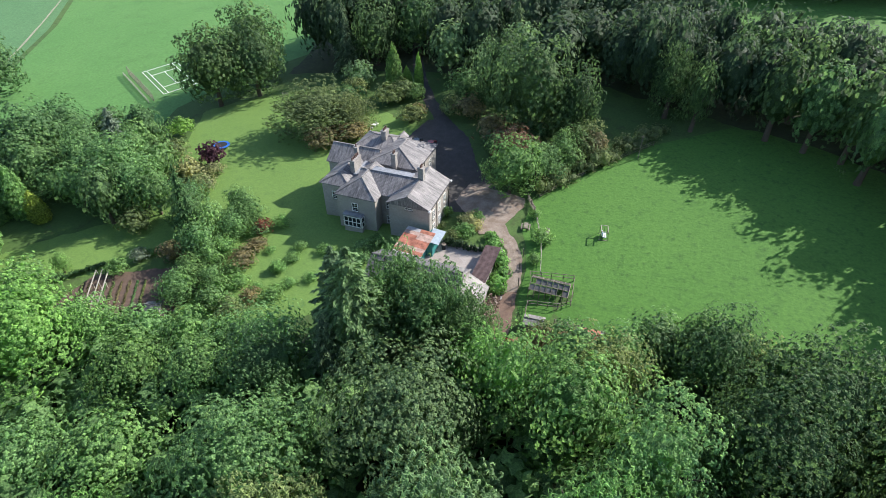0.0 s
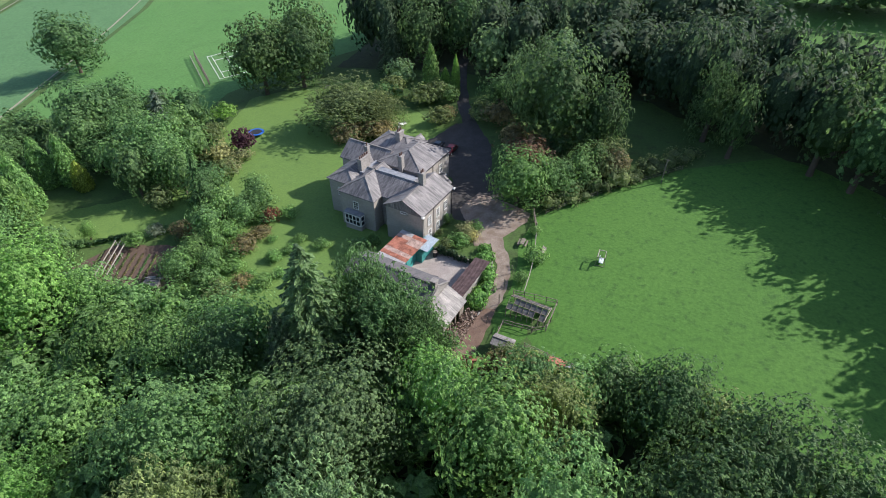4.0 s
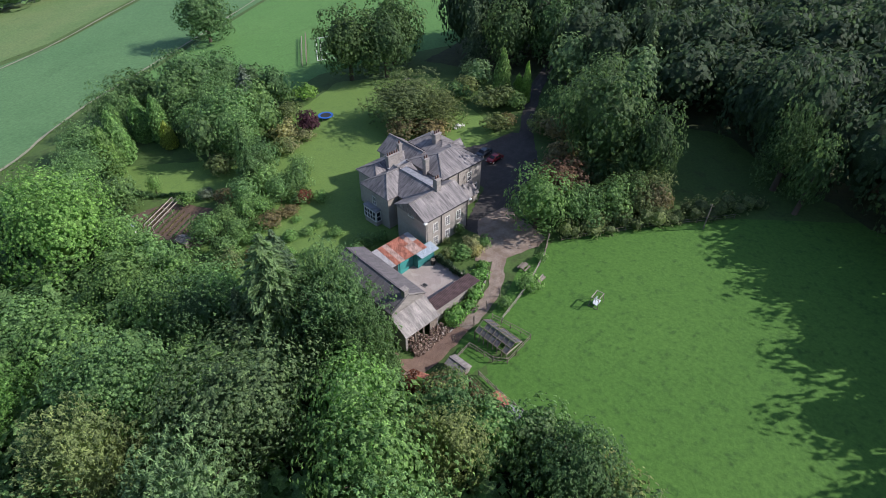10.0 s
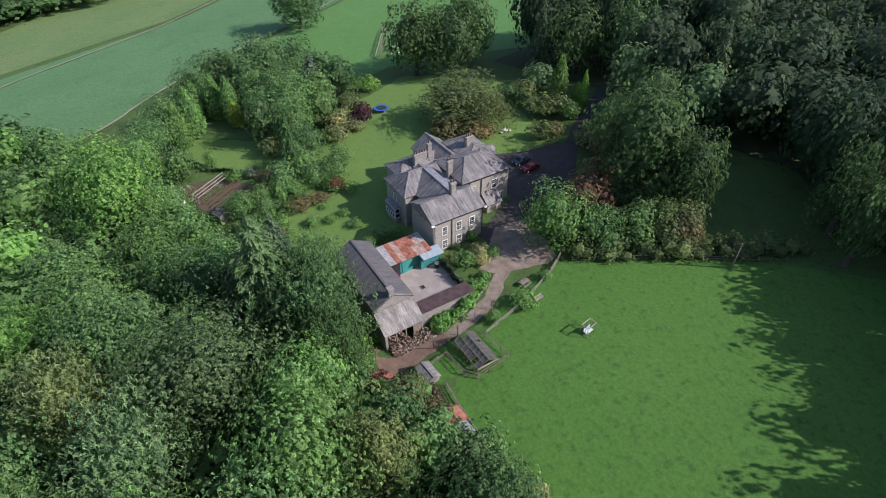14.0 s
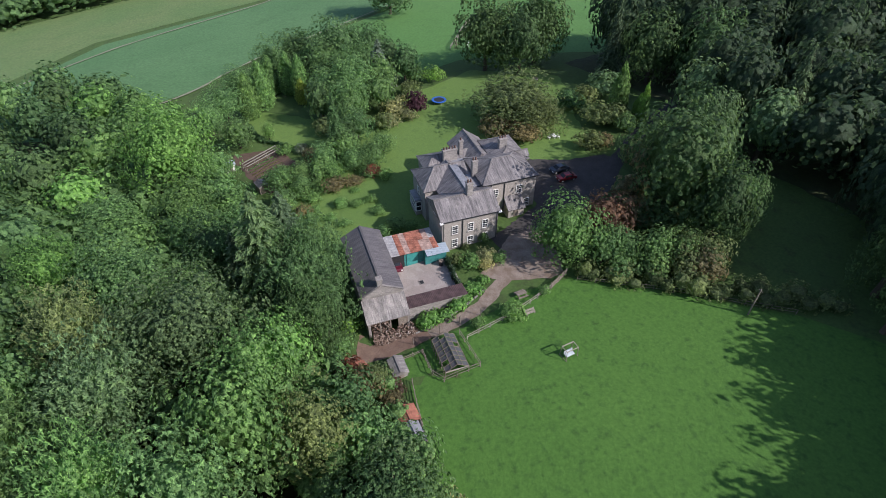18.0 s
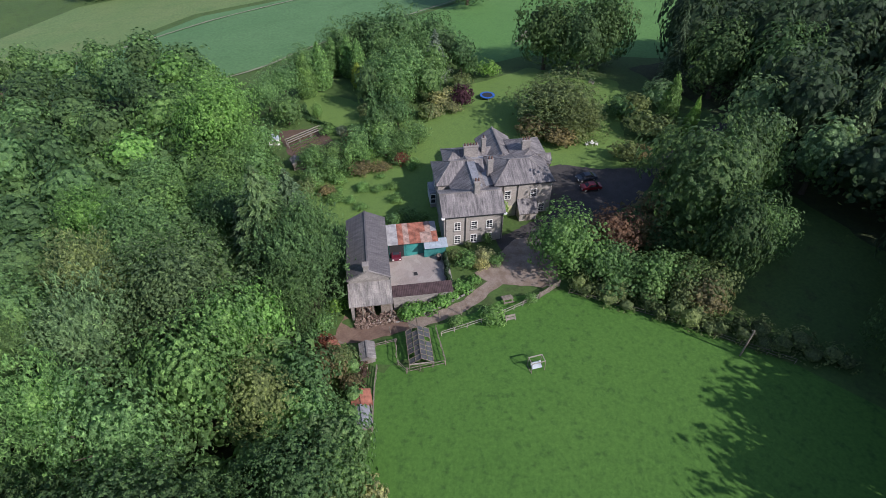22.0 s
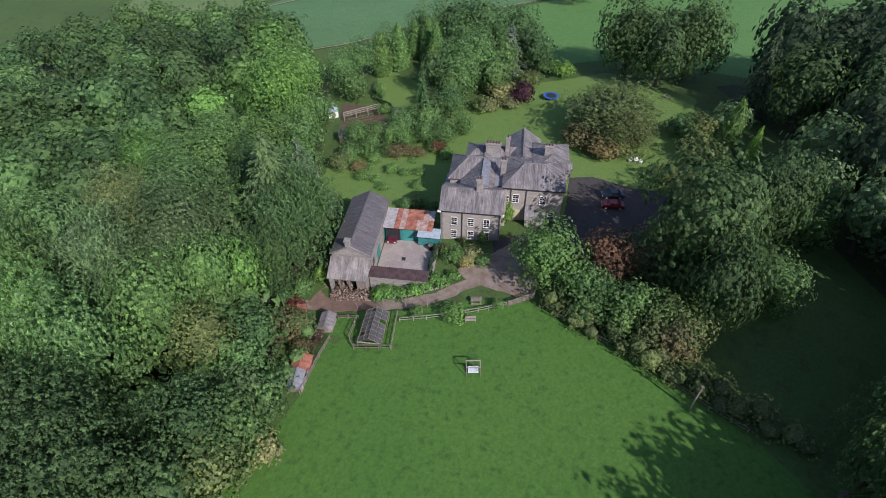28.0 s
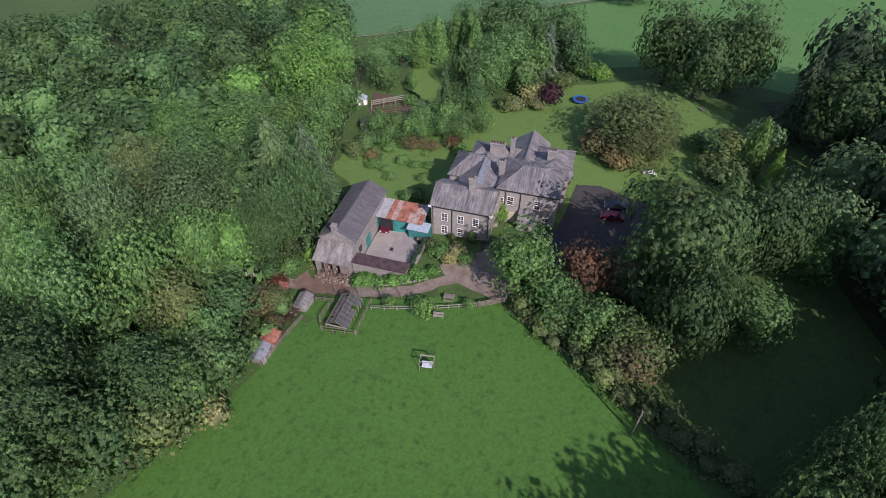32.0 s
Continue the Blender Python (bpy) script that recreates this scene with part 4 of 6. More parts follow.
def wood(poly, gap, height, tones, seed, group, kinds=("broad",), joined=""):
    """Trees spread evenly over an outline, none nearer than gap to another; height(x, y) gives how tall they are there.
    joined: the name of one object that takes them all, for woods where they cannot be told apart."""
    rnd = random.Random(seed)
    xs, ys = [p[0] for p in poly], [p[1] for p in poly]
    put = [(x, y, max(gap, r * 0.6 + gap * 0.45)) for k, x, y, h, r, _t in SINGLE_TREES if h > 9 and joined != "understorey"]
    vs, fs, count = [], [], 0
    for _ in range(5000):
        x, y = rnd.uniform(min(xs), max(xs)), rnd.uniform(min(ys), max(ys))
        if not inside(x, y, poly) or any((x - a) ** 2 + (y - b) ** 2 < g * g for a, b, g in put):
            continue
        put.append((x, y, gap))
        h = height(x, y) * rnd.uniform(0.8, 1.17)
        k = rnd.choice(kinds)
        r = gap * ((rnd.uniform(0.92, 1.15) if joined else rnd.uniform(0.6, 0.78)) if k != "cone" else rnd.uniform(0.45, 0.55))
        if not joined:
            if x < -62 or y < 2:
                k = "far"
            tree(k, x, y, h, r, rnd.choice(tones(x, y) if callable(tones) else tones), group)
            continue
        me = {"cone": CONES, "far": FAR, "distant": DISTANT, "low": LOW}[k][rnd.randrange(2)]
        v = np.empty(len(me.vertices) * 3, np.float32)
        me.vertices.foreach_get("co", v)
        f = np.empty(len(me.polygons) * 3, np.int32)
        me.polygons.foreach_get("vertices", f)
        a = rnd.uniform(0, math.tau)
        half = h * 0.5
        v = v.reshape(-1, 3)
        w = v * (r, r, half)
        c, sn = math.cos(a), math.sin(a)
        vs.append(np.stack([w[:, 0] * c - w[:, 1] * sn + x, w[:, 0] * sn + w[:, 1] * c + y, w[:, 2] + ground_z(x, y) + half], 1))
        fs.append(f + count)
        count += len(w)
    if joined:
        v, f = np.concatenate(vs), np.concatenate(fs)
        me = bpy.data.meshes.new(joined)
        me.vertices.add(len(v))
        me.vertices.foreach_set("co", v.ravel())
        me.loops.add(len(f))
        me.loops.foreach_set("vertex_index", f)
        me.polygons.add(len(f) // 3)
        me.polygons.foreach_set("loop_start", np.arange(0, len(f), 3, dtype=np.int32))
        me.update()
        me.materials.append(LEAF)
        ob = new(joined, me)
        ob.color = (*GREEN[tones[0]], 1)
        tagged(ob, "dense " + TONES[tones[0]] + " woodland of tall trees", "woodland", kind="stuff")


# Beyond x 4 the crowns take darker tones, which paint in the shadow there.
wood([(-26, 42), (-10, 47), (4, 46), (22, 42), (46, 36), (60, -20), (-20, -60), (-90, -100), (-150, -60), (-140, 0), (-100, 26), (-78, 30), (-62, 34), (-44, 40), (-34, 42)], 10.6,
     lambda x, y: 14 + 6.5 / (1 + math.exp(-(x + 24) / 7)), lambda x, y: ("holm", "deep", "holm") if x > 4 else (("mid", "dark", "grey", "mid", "dark") if x > -20 else (("mid", "light", "light", "bright", "olive") if y > 5 else ("mid", "dark", "holm", "dark"))), 1, "trees of the lower wood", ("broad", "broad", "broad", "feather"))
wood([(-28, 40), (-10, 46), (4, 48), (22, 45), (46, 37), (60, 0), (20, -30), (-60, -30), (-110, 10), (-78, 28), (-62, 33), (-44, 38)], 4.4,
     lambda x, y: 8, ("mid",), 9, "", ("low",), "understorey")
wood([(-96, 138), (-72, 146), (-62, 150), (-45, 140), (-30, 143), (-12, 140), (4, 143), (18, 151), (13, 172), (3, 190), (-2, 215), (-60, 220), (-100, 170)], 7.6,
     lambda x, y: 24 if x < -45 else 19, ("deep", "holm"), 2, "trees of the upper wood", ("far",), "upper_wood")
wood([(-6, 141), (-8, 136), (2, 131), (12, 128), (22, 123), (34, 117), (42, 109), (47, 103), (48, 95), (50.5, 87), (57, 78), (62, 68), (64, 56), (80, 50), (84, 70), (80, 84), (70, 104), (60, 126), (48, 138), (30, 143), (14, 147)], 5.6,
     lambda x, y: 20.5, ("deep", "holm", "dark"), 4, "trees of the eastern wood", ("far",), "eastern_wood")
wood([(12, 214), (110, 208), (110, 226), (12, 232)], 8.0, lambda x, y: 15, ("dark",), 7, "trees beyond the pasture", ("distant",), "top_wood")
wood([(-122, 64), (-104, 62), (-92, 60), (-84, 64), (-92, 76), (-108, 90), (-122, 80)], 7.0, lambda x, y: 12, ("dark", "holm", "mid"), 3, "trees beside the garden")
wood([(-330, 60), (-318, 10), (-270, -76), (-330, -90), (-380, 0), (-350, 100)], 12, lambda x, y: 15, ("dark", "mid"), 6, "trees of the far hillside", ("distant",), "hillside_wood")
hedge("field_hedge", [(-13.2, 89), (-4, 101.5), (8, 118)], 4.0, 3.6, "olive", "straggling green field hedge with brambles", 61, 0.3, 34)
hedge("plant_bank", [(-13.9, 61.4), (-14.0, 66), (-15.7, 71), (-18.2, 74.6)], 3.2, 1.7, "bright", "bank of bright green leafy plants above the drive", 62, 0.34, 90, 0.2)
hedge("garden_hedge", [(-60, 47.5), (-62, 54), (-70, 57), (-80, 54)], 1.4, 1.6, "mid", "clipped green garden hedge", 63, 0.22, 50, 0.15)
hedge("orchard_hedge", [(-100, 42), (-90, 44), (-84, 50)], 1.2, 1.2, "dark", "low dark green garden hedge", 64, 0.22, 50, 0.15)
hedge("undergrowth", [(-6, 54.5), (4, 53.5), (14, 51), (26, 46.5), (40, 41)], 4.0, 3.0, "mid", "tangled undergrowth along the wood's edge", 65, 0.4, 14)
hedge("bracken", [(-4.8, 55.6), (-2.0, 55.9), (0.4, 55.4)], 1.8, 0.9, "copper", "dead brown bracken between the field sheds", 67, 0.22, 60, 0.5)



# ---- the house ----
def hip_roof(name, x0, x1, y0, y1, ze, zr, axis, hip0, hip1, parent, material=SLATE, over=0.35, label=""):
    """A closed pitched roof; hip0/hip1: how far the ridge's ends draw in (0: gable)."""
    x0, x1, y0, y1 = x0 - over, x1 + over, y0 - over, y1 + over
    zb = ze - 0.16
    if axis == "y":
        c = (x0 + x1) / 2
        r0, r1 = (c, y0 + hip0, zr), (c, y1 - hip1, zr)
    else:
        c = (y0 + y1) / 2
        r0, r1 = (x0 + hip0, c, zr), (x1 - hip1, c, zr)
    bm = bmesh.new()
    b = [bm.verts.new(p) for p in ((x0, y0, zb), (x1, y0, zb), (x1, y1, zb), (x0, y1, zb))]
    e = [bm.verts.new((v.co.x, v.co.y, ze)) for v in b]
    a, d = bm.verts.new(r0), bm.verts.new(r1)
    bm.faces.new(b[::-1])
    for i in range(4):
        bm.faces.new((b[i], b[(i + 1) % 4], e[(i + 1) % 4], e[i]))
    if axis == "y":
        fs = ((e[0], e[1], a), (e[1], e[2], d, a), (e[2], e[3], d), (e[3], e[0], a, d))
    else:
        fs = ((e[0], e[1], d, a), (e[1], e[2], d), (e[2], e[3], a, d), (e[3], e[0], a))
    for f in fs:
        bm.faces.new(f)
    ob = part(name, bm, material, parent, label)
    bm = bmesh.new()
    beam(bm, r0, r1, 0.28, 0.14)
    corners = [(x0, y0, ze), (x1, y0, ze), (x1, y1, ze), (x0, y1, ze)]
    ends = {"y": ((0, 1, r0, hip0), (2, 3, r1, hip1)), "x": ((0, 3, r0, hip0), (1, 2, r1, hip1))}[axis]
    for i, j, r, h in ends:
        if h:
            beam(bm, corners[i], r, 0.2, 0.1)
            beam(bm, corners[j], r, 0.2, 0.1)
    part("ridge", bm, SLATE_OLD if material is SLATE else material, ob, "pale ridge and hip capping")
    return ob


def wall_block(x0, x1, y0, y1, z0, z1, parent, material=RENDER, name="wall"):
    return part(name, bm_box(x0, x1, y0, y1, z0, z1), material, parent)


def window(parent, x, y, z, w, h, face, cols=2, rows=4, label="white sash window"):
    """A sash window whose sill's middle is at (x, y, z); face: the way it looks, '+x', '-y' and so on."""
    rz = {"+x": 90, "-y": 0, "-x": -90, "+y": 180}[face]
    win = part("window", bm_box(-w / 2 - 0.02, w / 2 + 0.02, -0.05, 0.12, 0, h), GLASS, parent, label)
    win.matrix_basis = pose(x, y, z, 0, 0, rz)
    f = bmesh.new()
    t = 0.09
    for a, b in (((-w / 2, -0.06, 0), (-w / 2, -0.06, h)), ((w / 2, -0.06, 0), (w / 2, -0.06, h)), ((-w / 2, -0.06, h), (w / 2, -0.06, h)), ((-w / 2, -0.06, 0.05), (w / 2, -0.06, 0.05)), ((-w / 2, -0.07, h / 2), (w / 2, -0.07, h / 2))):
        beam(f, a, b, t)
    for i in range(1, cols):
        beam(f, (-w / 2 + i * w / cols, -0.06, 0), (-w / 2 + i * w / cols, -0.06, h), 0.04)
    for i in range(1, rows):
        beam(f, (-w / 2, -0.06, i * h / rows), (w / 2, -0.06, i * h / rows), 0.035)
    part("window_frame", f, WHITE, win)
    part("window_sill", bm_box(-w / 2 - 0.12, w / 2 + 0.12, -0.2, 0.0, -0.12, 0.0), STONE, win)
    return win


def chimney(parent, x, y, z0, z1, wx, wy, pots):
    st = part("chimney", bm_box(x - wx / 2, x + wx / 2, y - wy / 2, y + wy / 2, z0, z1, bevel=0.03), STONE, parent, "stone chimney stack")
    cap = bm_box(x - wx / 2 - 0.1, x + wx / 2 + 0.1, y - wy / 2 - 0.1, y + wy / 2 + 0.1, z1 - 0.25, z1 - 0.02)
    part("cap", cap, STONE, st)
    for i in range(pots):
        u = (i + 0.5) / pots - 0.5
        px, py = (x, y + u * wy) if wy >= wx else (x + u * wx, y)
        bm = bmesh.new()
        bmesh.ops.create_cone(bm, cap_ends=True, segments=10, radius1=0.17, radius2=0.13, depth=0.6, matrix=Matrix.Translation((px, py, z1 + 0.25)))
        part("chimney_pot", bm, POT, st)
    return st


house = thing("country_house", "grey roughcast two-storey country house with slate roofs", "house")
for bx in ((-36, -28.5, 71, 81.3, 5.2), (-46.5, -38.9, 71.3, 80, 4.6), (-40, -33, 73.8, 82, 4.6), (-51, -45, 73.8, 84, 4.6), (-53.7, -44, 81.3, 87.7, 4.7), (-44.5, -35, 81.2, 91.8, 6.2), (-50, -41, 86.5, 92.8, 6.1)):
    wall_block(bx[0], bx[1], bx[2], bx[3], -4.0, bx[4], house)
part("flat_roof", bm_box(-46, -36, 77, 87, 4.5, 5.6), LEAD, house, "lead-covered flat roof")
hip_roof("roof", -36, -28.5, 71, 81.3, 5.2, 7.25, "y", 0, 0, house)
hip_roof("roof", -46.5, -38.9, 71.3, 80, 4.6, 7.0, "y", 3.4, 0, house)
hip_roof("roof", -44, -33, 73.7, 81, 4.6, 7.0, "x", 0, 0, house)
hip_roof("roof", -51, -45, 73.8, 84, 4.6, 6.2, "y", 2.4, 0, house)
hip_roof("roof", -53.7, -44, 81.3, 87.7, 4.7, 7.2, "x", 0, 0, house)
hip_roof("roof", -44.5, -35, 81.3, 91.8, 6.25, 8.3, "y", 3.8, 3.8, house)
hip_roof("roof", -50, -41, 86.5, 92.8, 6.2, 7.7, "x", 3, 3, house)
part("lead_gutter", bm_box(-42, -34, 77.2, 78.6, 6.7, 7.08), LEAD, house, "pale blue-grey lead flat")
for c in ((-32.2, 77.2, 6, 9.5, 1.0, 1.0, 2), (-39.2, 81, 5, 9.1, 0.9, 1.0, 2), (-44.8, 89.1, 6, 9.2, 1.0, 1.6, 3), (-46.2, 78.7, 4.5, 8.0, 0.9, 2.8, 5), (-47.3, 81.4, 5, 8.8, 0.8, 0.8, 1)):
    chimney(house, *c)
for y in (73.3, 76.2, 78.9):
    for z in (-0.9, 2.0):
        window(house, -28.5, y, z, 1.05, 1.75, "+x")
for y, z in ((83.6, 2.9), (88.4, 2.9)):
    window(house, -35, y, z, 1.1, 1.8, "+x")
window(house, -43, 71.3, 1.4, 1.1, 1.7, "-y")
window(house, -37.4, 73.8, 1.6, 1.0, 1.6, "-y")
window(house, -37.4, 73.8, -1.6, 1.0, 1.6, "-y")
window(house, -32.2, 71, 4.3, 1.3, 0.9, "-y", 3, 2, "small white attic window")
window(house, -48.5, 73.8, 1.4, 1.0, 1.6, "-y")

# ---- stable yard ----
barn = thing("barn", "long stone barn with a dark slate roof", "barn")
wall_block(-32.5, -17.9, 54.5, 60.8, -5, 3.0, barn, STONE)
hip_roof("roof", -32.5, -17.9, 54.5, 60.8, 3.0, 4.75, "x", 0, 0, barn, SLATE_DARK, 0.25)
gb = bmesh.new()
gv = [gb.verts.new(p) for p in ((-17.88, 54.5, 2.9), (-17.88, 60.8, 2.9), (-17.88, 57.65, 4.62), (-17.6, 54.5, 2.9), (-17.6, 60.8, 2.9), (-17.6, 57.65, 4.62))]
for f in ((0, 1, 2), (5, 4, 3), (0, 3, 4, 1), (1, 4, 5, 2), (2, 5, 3, 0)):
    gb.faces.new([gv[i] for i in f])
part("gable", gb, STONE, barn, "pale rubble gable")
chimney(barn, -18.1, 57.4, 4, 5.9, 0.8, 0.8, 0)
lb = bmesh.new()
lv = [lb.verts.new(p) for p in ((-17.85, 54.3, 2.3), (-17.85, 61.0, 2.3), (-14.5, 61.0, 0.45), (-14.5, 54.3, 0.45))]
lw = [lb.verts.new((v.co.x, v.co.y, v.co.z - 0.14)) for v in lv]
lb.faces.new(lv)
lb.faces.new(lw[::-1])
for i in range(4):
    lb.faces.new((lv[i], lw[i], lw[(i + 1) % 4], lv[(i + 1) % 4]))
part("lean_to_roof", lb, SLATE_OLD, barn, "lichened stone-slate lean-to roof")

shed = thing("corrugated_shed", "teal shed with a rusty corrugated iron roof", "shed")
wall_block(-31.4, -27.6, 61.2, 69.3, -3, 1.5, shed, TEAL)
wall_block(-28, -26.4, 67.2, 71, -3, 1.2, shed, TEAL)
low = thing("low_store", "low stone store with a brown felt roof", "shed")
wall_block(-17.4, -15.6, 61.1, 70.4, -3, 0.7, low, STONE)

# house: bay window, porch, gutters, downpipes, climbers
bay = part("bay_window", bm_box(-45.0, -41.4, 70.2, 71.32, -3.6, 0.95), RENDER, house, "projecting bay with white-framed glazing")
part("bay_roof", bm_box(-45.15, -41.25, 70.05, 71.3, 0.95, 1.1), LEAD, bay)
gl = bm_box(-44.85, -41.55, 70.14, 70.25, -1.3, 0.75)
bm_box(-41.45, -41.34, 70.3, 71.2, -1.3, 0.75, gl)
bm_box(-45.06, -44.95, 70.3, 71.2, -1.3, 0.75, gl)
part("glazing", gl, GLASS, bay)
seg = []
for i in range(5):
    x = -44.85 + i * 0.825
    seg.append(((x, 70.1, -1.3), (x, 70.1, 0.75)))
for z in (-1.3, -0.3, 0.75):
    seg += [((-44.9, 70.1, z), (-41.5, 70.1, z)), ((-41.32, 70.15, z), (-41.32, 71.25, z)), ((-45.08, 70.15, z), (-45.08, 71.25, z))]
seg += [((-41.32, y, -1.3), (-41.32, y, 0.75)) for y in (70.2, 71.2)]
bars("window_frame", seg, 0.11, WHITE, bay)
porch = part("porch", bm_box(-35, -32.9, 85.6, 88.8, -2, 0.9), RENDER, house, "small lean-to porch with a slate roof")
pb = bmesh.new()
pv = [pb.verts.new(p) for p in ((-35.05, 85.4, 2.7), (-35.05, 89.0, 2.7), (-32.6, 89.0, 1.0), (-32.6, 85.4, 1.0))]
pw = [pb.verts.new((v.co.x, v.co.y, v.co.z - 0.15)) for v in pv]
pb.faces.new(pv)
pb.faces.new(pw[::-1])
for i in range(4):
    pb.faces.new((pv[i], pw[i], pw[(i + 1) % 4], pv[(i + 1) % 4]))
part("porch_roof", pb, SLATE, porch)
part("porch_door", bm_box(-32.9, -32.84, 86.7, 87.6, -1.2, 0.85), WOOD_GREY, porch)
CREAM = m_plain("cream_paint", (0.5, 0.45, 0.3), 0.6, 0, 0.15, 3.0)
part("boarded_window", bm_box(-35.0, -34.86, 83.0, 84.6, -0.4, 1.3), CREAM, house, "cream boarded ground-floor window")
window(house, -35, 82.1, 3.1, 0.55, 1.2, "+x", 1, 2, "narrow white sash window")
window(house, -35, 90.2, -0.4, 1.1, 1.7, "+x")
for x, y0, y1, z in ((-28.12, 70.7, 81.6, 5.12), (-34.62, 81.0, 92.1, 6.15)):
    bars("gutter", [((x, y0, z), (x, y1, z))], 0.13, BLACK, house)
for y in (70.75, 81.5):
    part("gutter_box", bm_box(-28.4, -27.95, y - 0.3, y + 0.3, 4.92, 5.2, bevel=0.04), WHITE, house, "white painted eaves end")
for x, y, z in ((-28.38, 74.7, 5.1), (-28.38, 71.2, 5.0), (-34.88, 85.4, 6.1), (-34.88, 82.7, 6.1), (-28.38, 81.1, 5.0)):
    bars("downpipe", [((x, y, -2.5), (x, y, z))], 0.1, BLACK, house)
for z in range(9):
    part("quoin", bm_box(-28.46, -28.36, 70.95, 71.45 if z % 2 else 71.25, -2 + z * 0.78, -1.3 + z * 0.78), STONE, house)
part("dormer", bm_box(-43.4, -41.6, 91.5, 93.3, 4.5, 6.3), RENDER, house)
hip_roof("dormer_roof", -43.4, -41.6, 91.0, 93.3, 6.3, 7.2, "y", 0, 0, house, SLATE, 0.2)
tree("shrub", -33.8, 82.3, 5.2, 1.4, "lime")
tree("shrub", -27.6, 78.4, 2.6, 1.0, "mid")
tree("shrub", -27.4, 75.0, 1.6, 0.8, "olive")

# barn: lean-to, doors, logs
for y0, y1 in ((54.5, 54.9), (60.5, 60.9)):
    wb = bmesh.new()
    q = [wb.verts.new(p) for y in (y0, y1) for p in ((-17.9, y, -4), (-14.9, y, -4), (-14.9, y, 0.5), (-17.9, y, 2.1))]
    for f in ((0, 1, 2, 3), (7, 6, 5, 4), (0, 4, 5, 1), (1, 5, 6, 2), (2, 6, 7, 3), (3, 7, 4, 0)):
        wb.faces.new([q[i] for i in f])
    part("wall", wb, STONE, barn)
for y in (56.3, 57.9, 59.2):
    bars("post", [((-14.8, y, -4), (-14.8, y, 0.4))], 0.2, WOOD_GREY, barn)
part("beam", beam(bmesh.new(), (-14.8, 54.5, 0.3), (-14.8, 60.9, 0.3), 0.2), WOOD_GREY, barn)
part("plank_wall", bm_box(-14.85, -14.75, 59.2, 60.6, -3.4, 0.2), WOOD_GREY, barn, "grey weathered boarding")
part("barn_door", bm_box(-24, -22.2, 60.8, 60.9, -2.2, 0.2), TEAL, barn, "faded teal boarded door")
part("barn_door", bm_box(-28.8, -27.4, 60.8, 60.9, -2.2, 0.2), TEAL, barn)
part("barn_window", bm_box(-20.2, -19.2, 60.8, 60.88, -0.6, 0.6), GLASS, barn)
part("barge_stones", beam(beam(bmesh.new(), (-17.65, 54.3, 3.05), (-17.65, 57.65, 4.85), 0.3, 0.12), (-17.65, 61.0, 3.05), (-17.65, 57.65, 4.85), 0.3, 0.12), SLATE_OLD, barn, "pale coping stones")


def log_heap(name, x0, x1, y0, y1, height, count, seed, label):
    rnd = random.Random(seed)
    bm = bmesh.new()
    for _ in range(count):
        x, y = rnd.uniform(x0, x1), rnd.uniform(y0, y1)
        u = 1 - abs((x - x0) / (x1 - x0) - 0.15) * 0.85
        z = ground_z(x, y) + rnd.uniform(0.1, height * max(0.15, u))
        m = pose(x, y, z, rnd.uniform(60, 120), rnd.uniform(-30, 30), rnd.uniform(0, 360))
        bmesh.ops.create_cone(bm, cap_ends=True, segments=6, radius1=rnd.uniform(0.05, 0.12), radius2=rnd.uniform(0.05, 0.1), depth=rnd.uniform(0.25, 0.5), matrix=m)
    ob = part(name, bm, WOOD_PALE)
    return tagged(ob, label, "firewood", kind="stuff")


log_heap("log_pile", -14.6, -12.6, 55.0, 61.2, 1.3, 420, 71, "heap of pale split logs beside the barn")
log_heap("log_stack", -17.2, -14.9, 55.2, 58.0, 2.2, 320, 72, "stacked split logs under the lean-to")
log_heap("timber_heap", -6.3, -3.2, 54.6, 56.6, 0.7, 60, 73, "low heap of old timber by the field shed")


# corrugated shed roof in separate sheets
def sheet(parent, x0, x1, y0, y1, z0, z1, material, label="", pitch=0.16):
    """A corrugated sheet that runs from x0 (z0) to x1 (z1), its waves along y."""
    bm = bmesh.new()
    n = max(4, int((y1 - y0) / pitch) * 2)
    rows = []
    for i in range(n + 1):
        y = y0 + (y1 - y0) * i / n
        o = 0.035 if i % 2 else 0.0
        rows.append([bm.verts.new((x0, y, z0 + o)), bm.verts.new((x1, y, z1 + o)), bm.verts.new((x0, y, z0 + o - 0.03)), bm.verts.new((x1, y, z1 + o - 0.03))])
    for a, b in zip(rows, rows[1:]):
        bm.faces.new((a[0], a[1], b[1], b[0]))
        bm.faces.new((b[2], b[3], a[3], a[2]))
        bm.faces.new((a[1], a[3], b[3], b[1]))
        bm.faces.new((a[2], a[0], b[0], b[2]))
    return part("roof_sheet", bm, material, parent, label)


GALV = m_plain("galvanised_sheet", (0.4, 0.39, 0.39), 0.55, 0.2, 0.25, 1.5)
RED_SHEET = m_plain("rust_red_sheet", (0.31, 0.125, 0.085), 0.75, 0, 0.45, 1.3)
PINK_SHEET = m_plain("faded_rust_sheet", (0.37, 0.26, 0.22), 0.75, 0, 0.4, 1.3)
for i, m in enumerate((GALV, GALV, RED_SHEET, PINK_SHEET, RED_SHEET, RED_SHEET, RED_SHEET, PINK_SHEET, GALV)):
    y = 60.9 + i * 0.98
    sheet(shed, -31.8, -29.1, y, y + 0.97, 1.98, 1.75, m)
    sheet(shed, -29.3, -26.7, y, y + 0.97, 1.84 - 0.06, 1.55, RED_SHEET if (m is GALV and i > 6) else (PINK_SHEET if i == 6 else m))
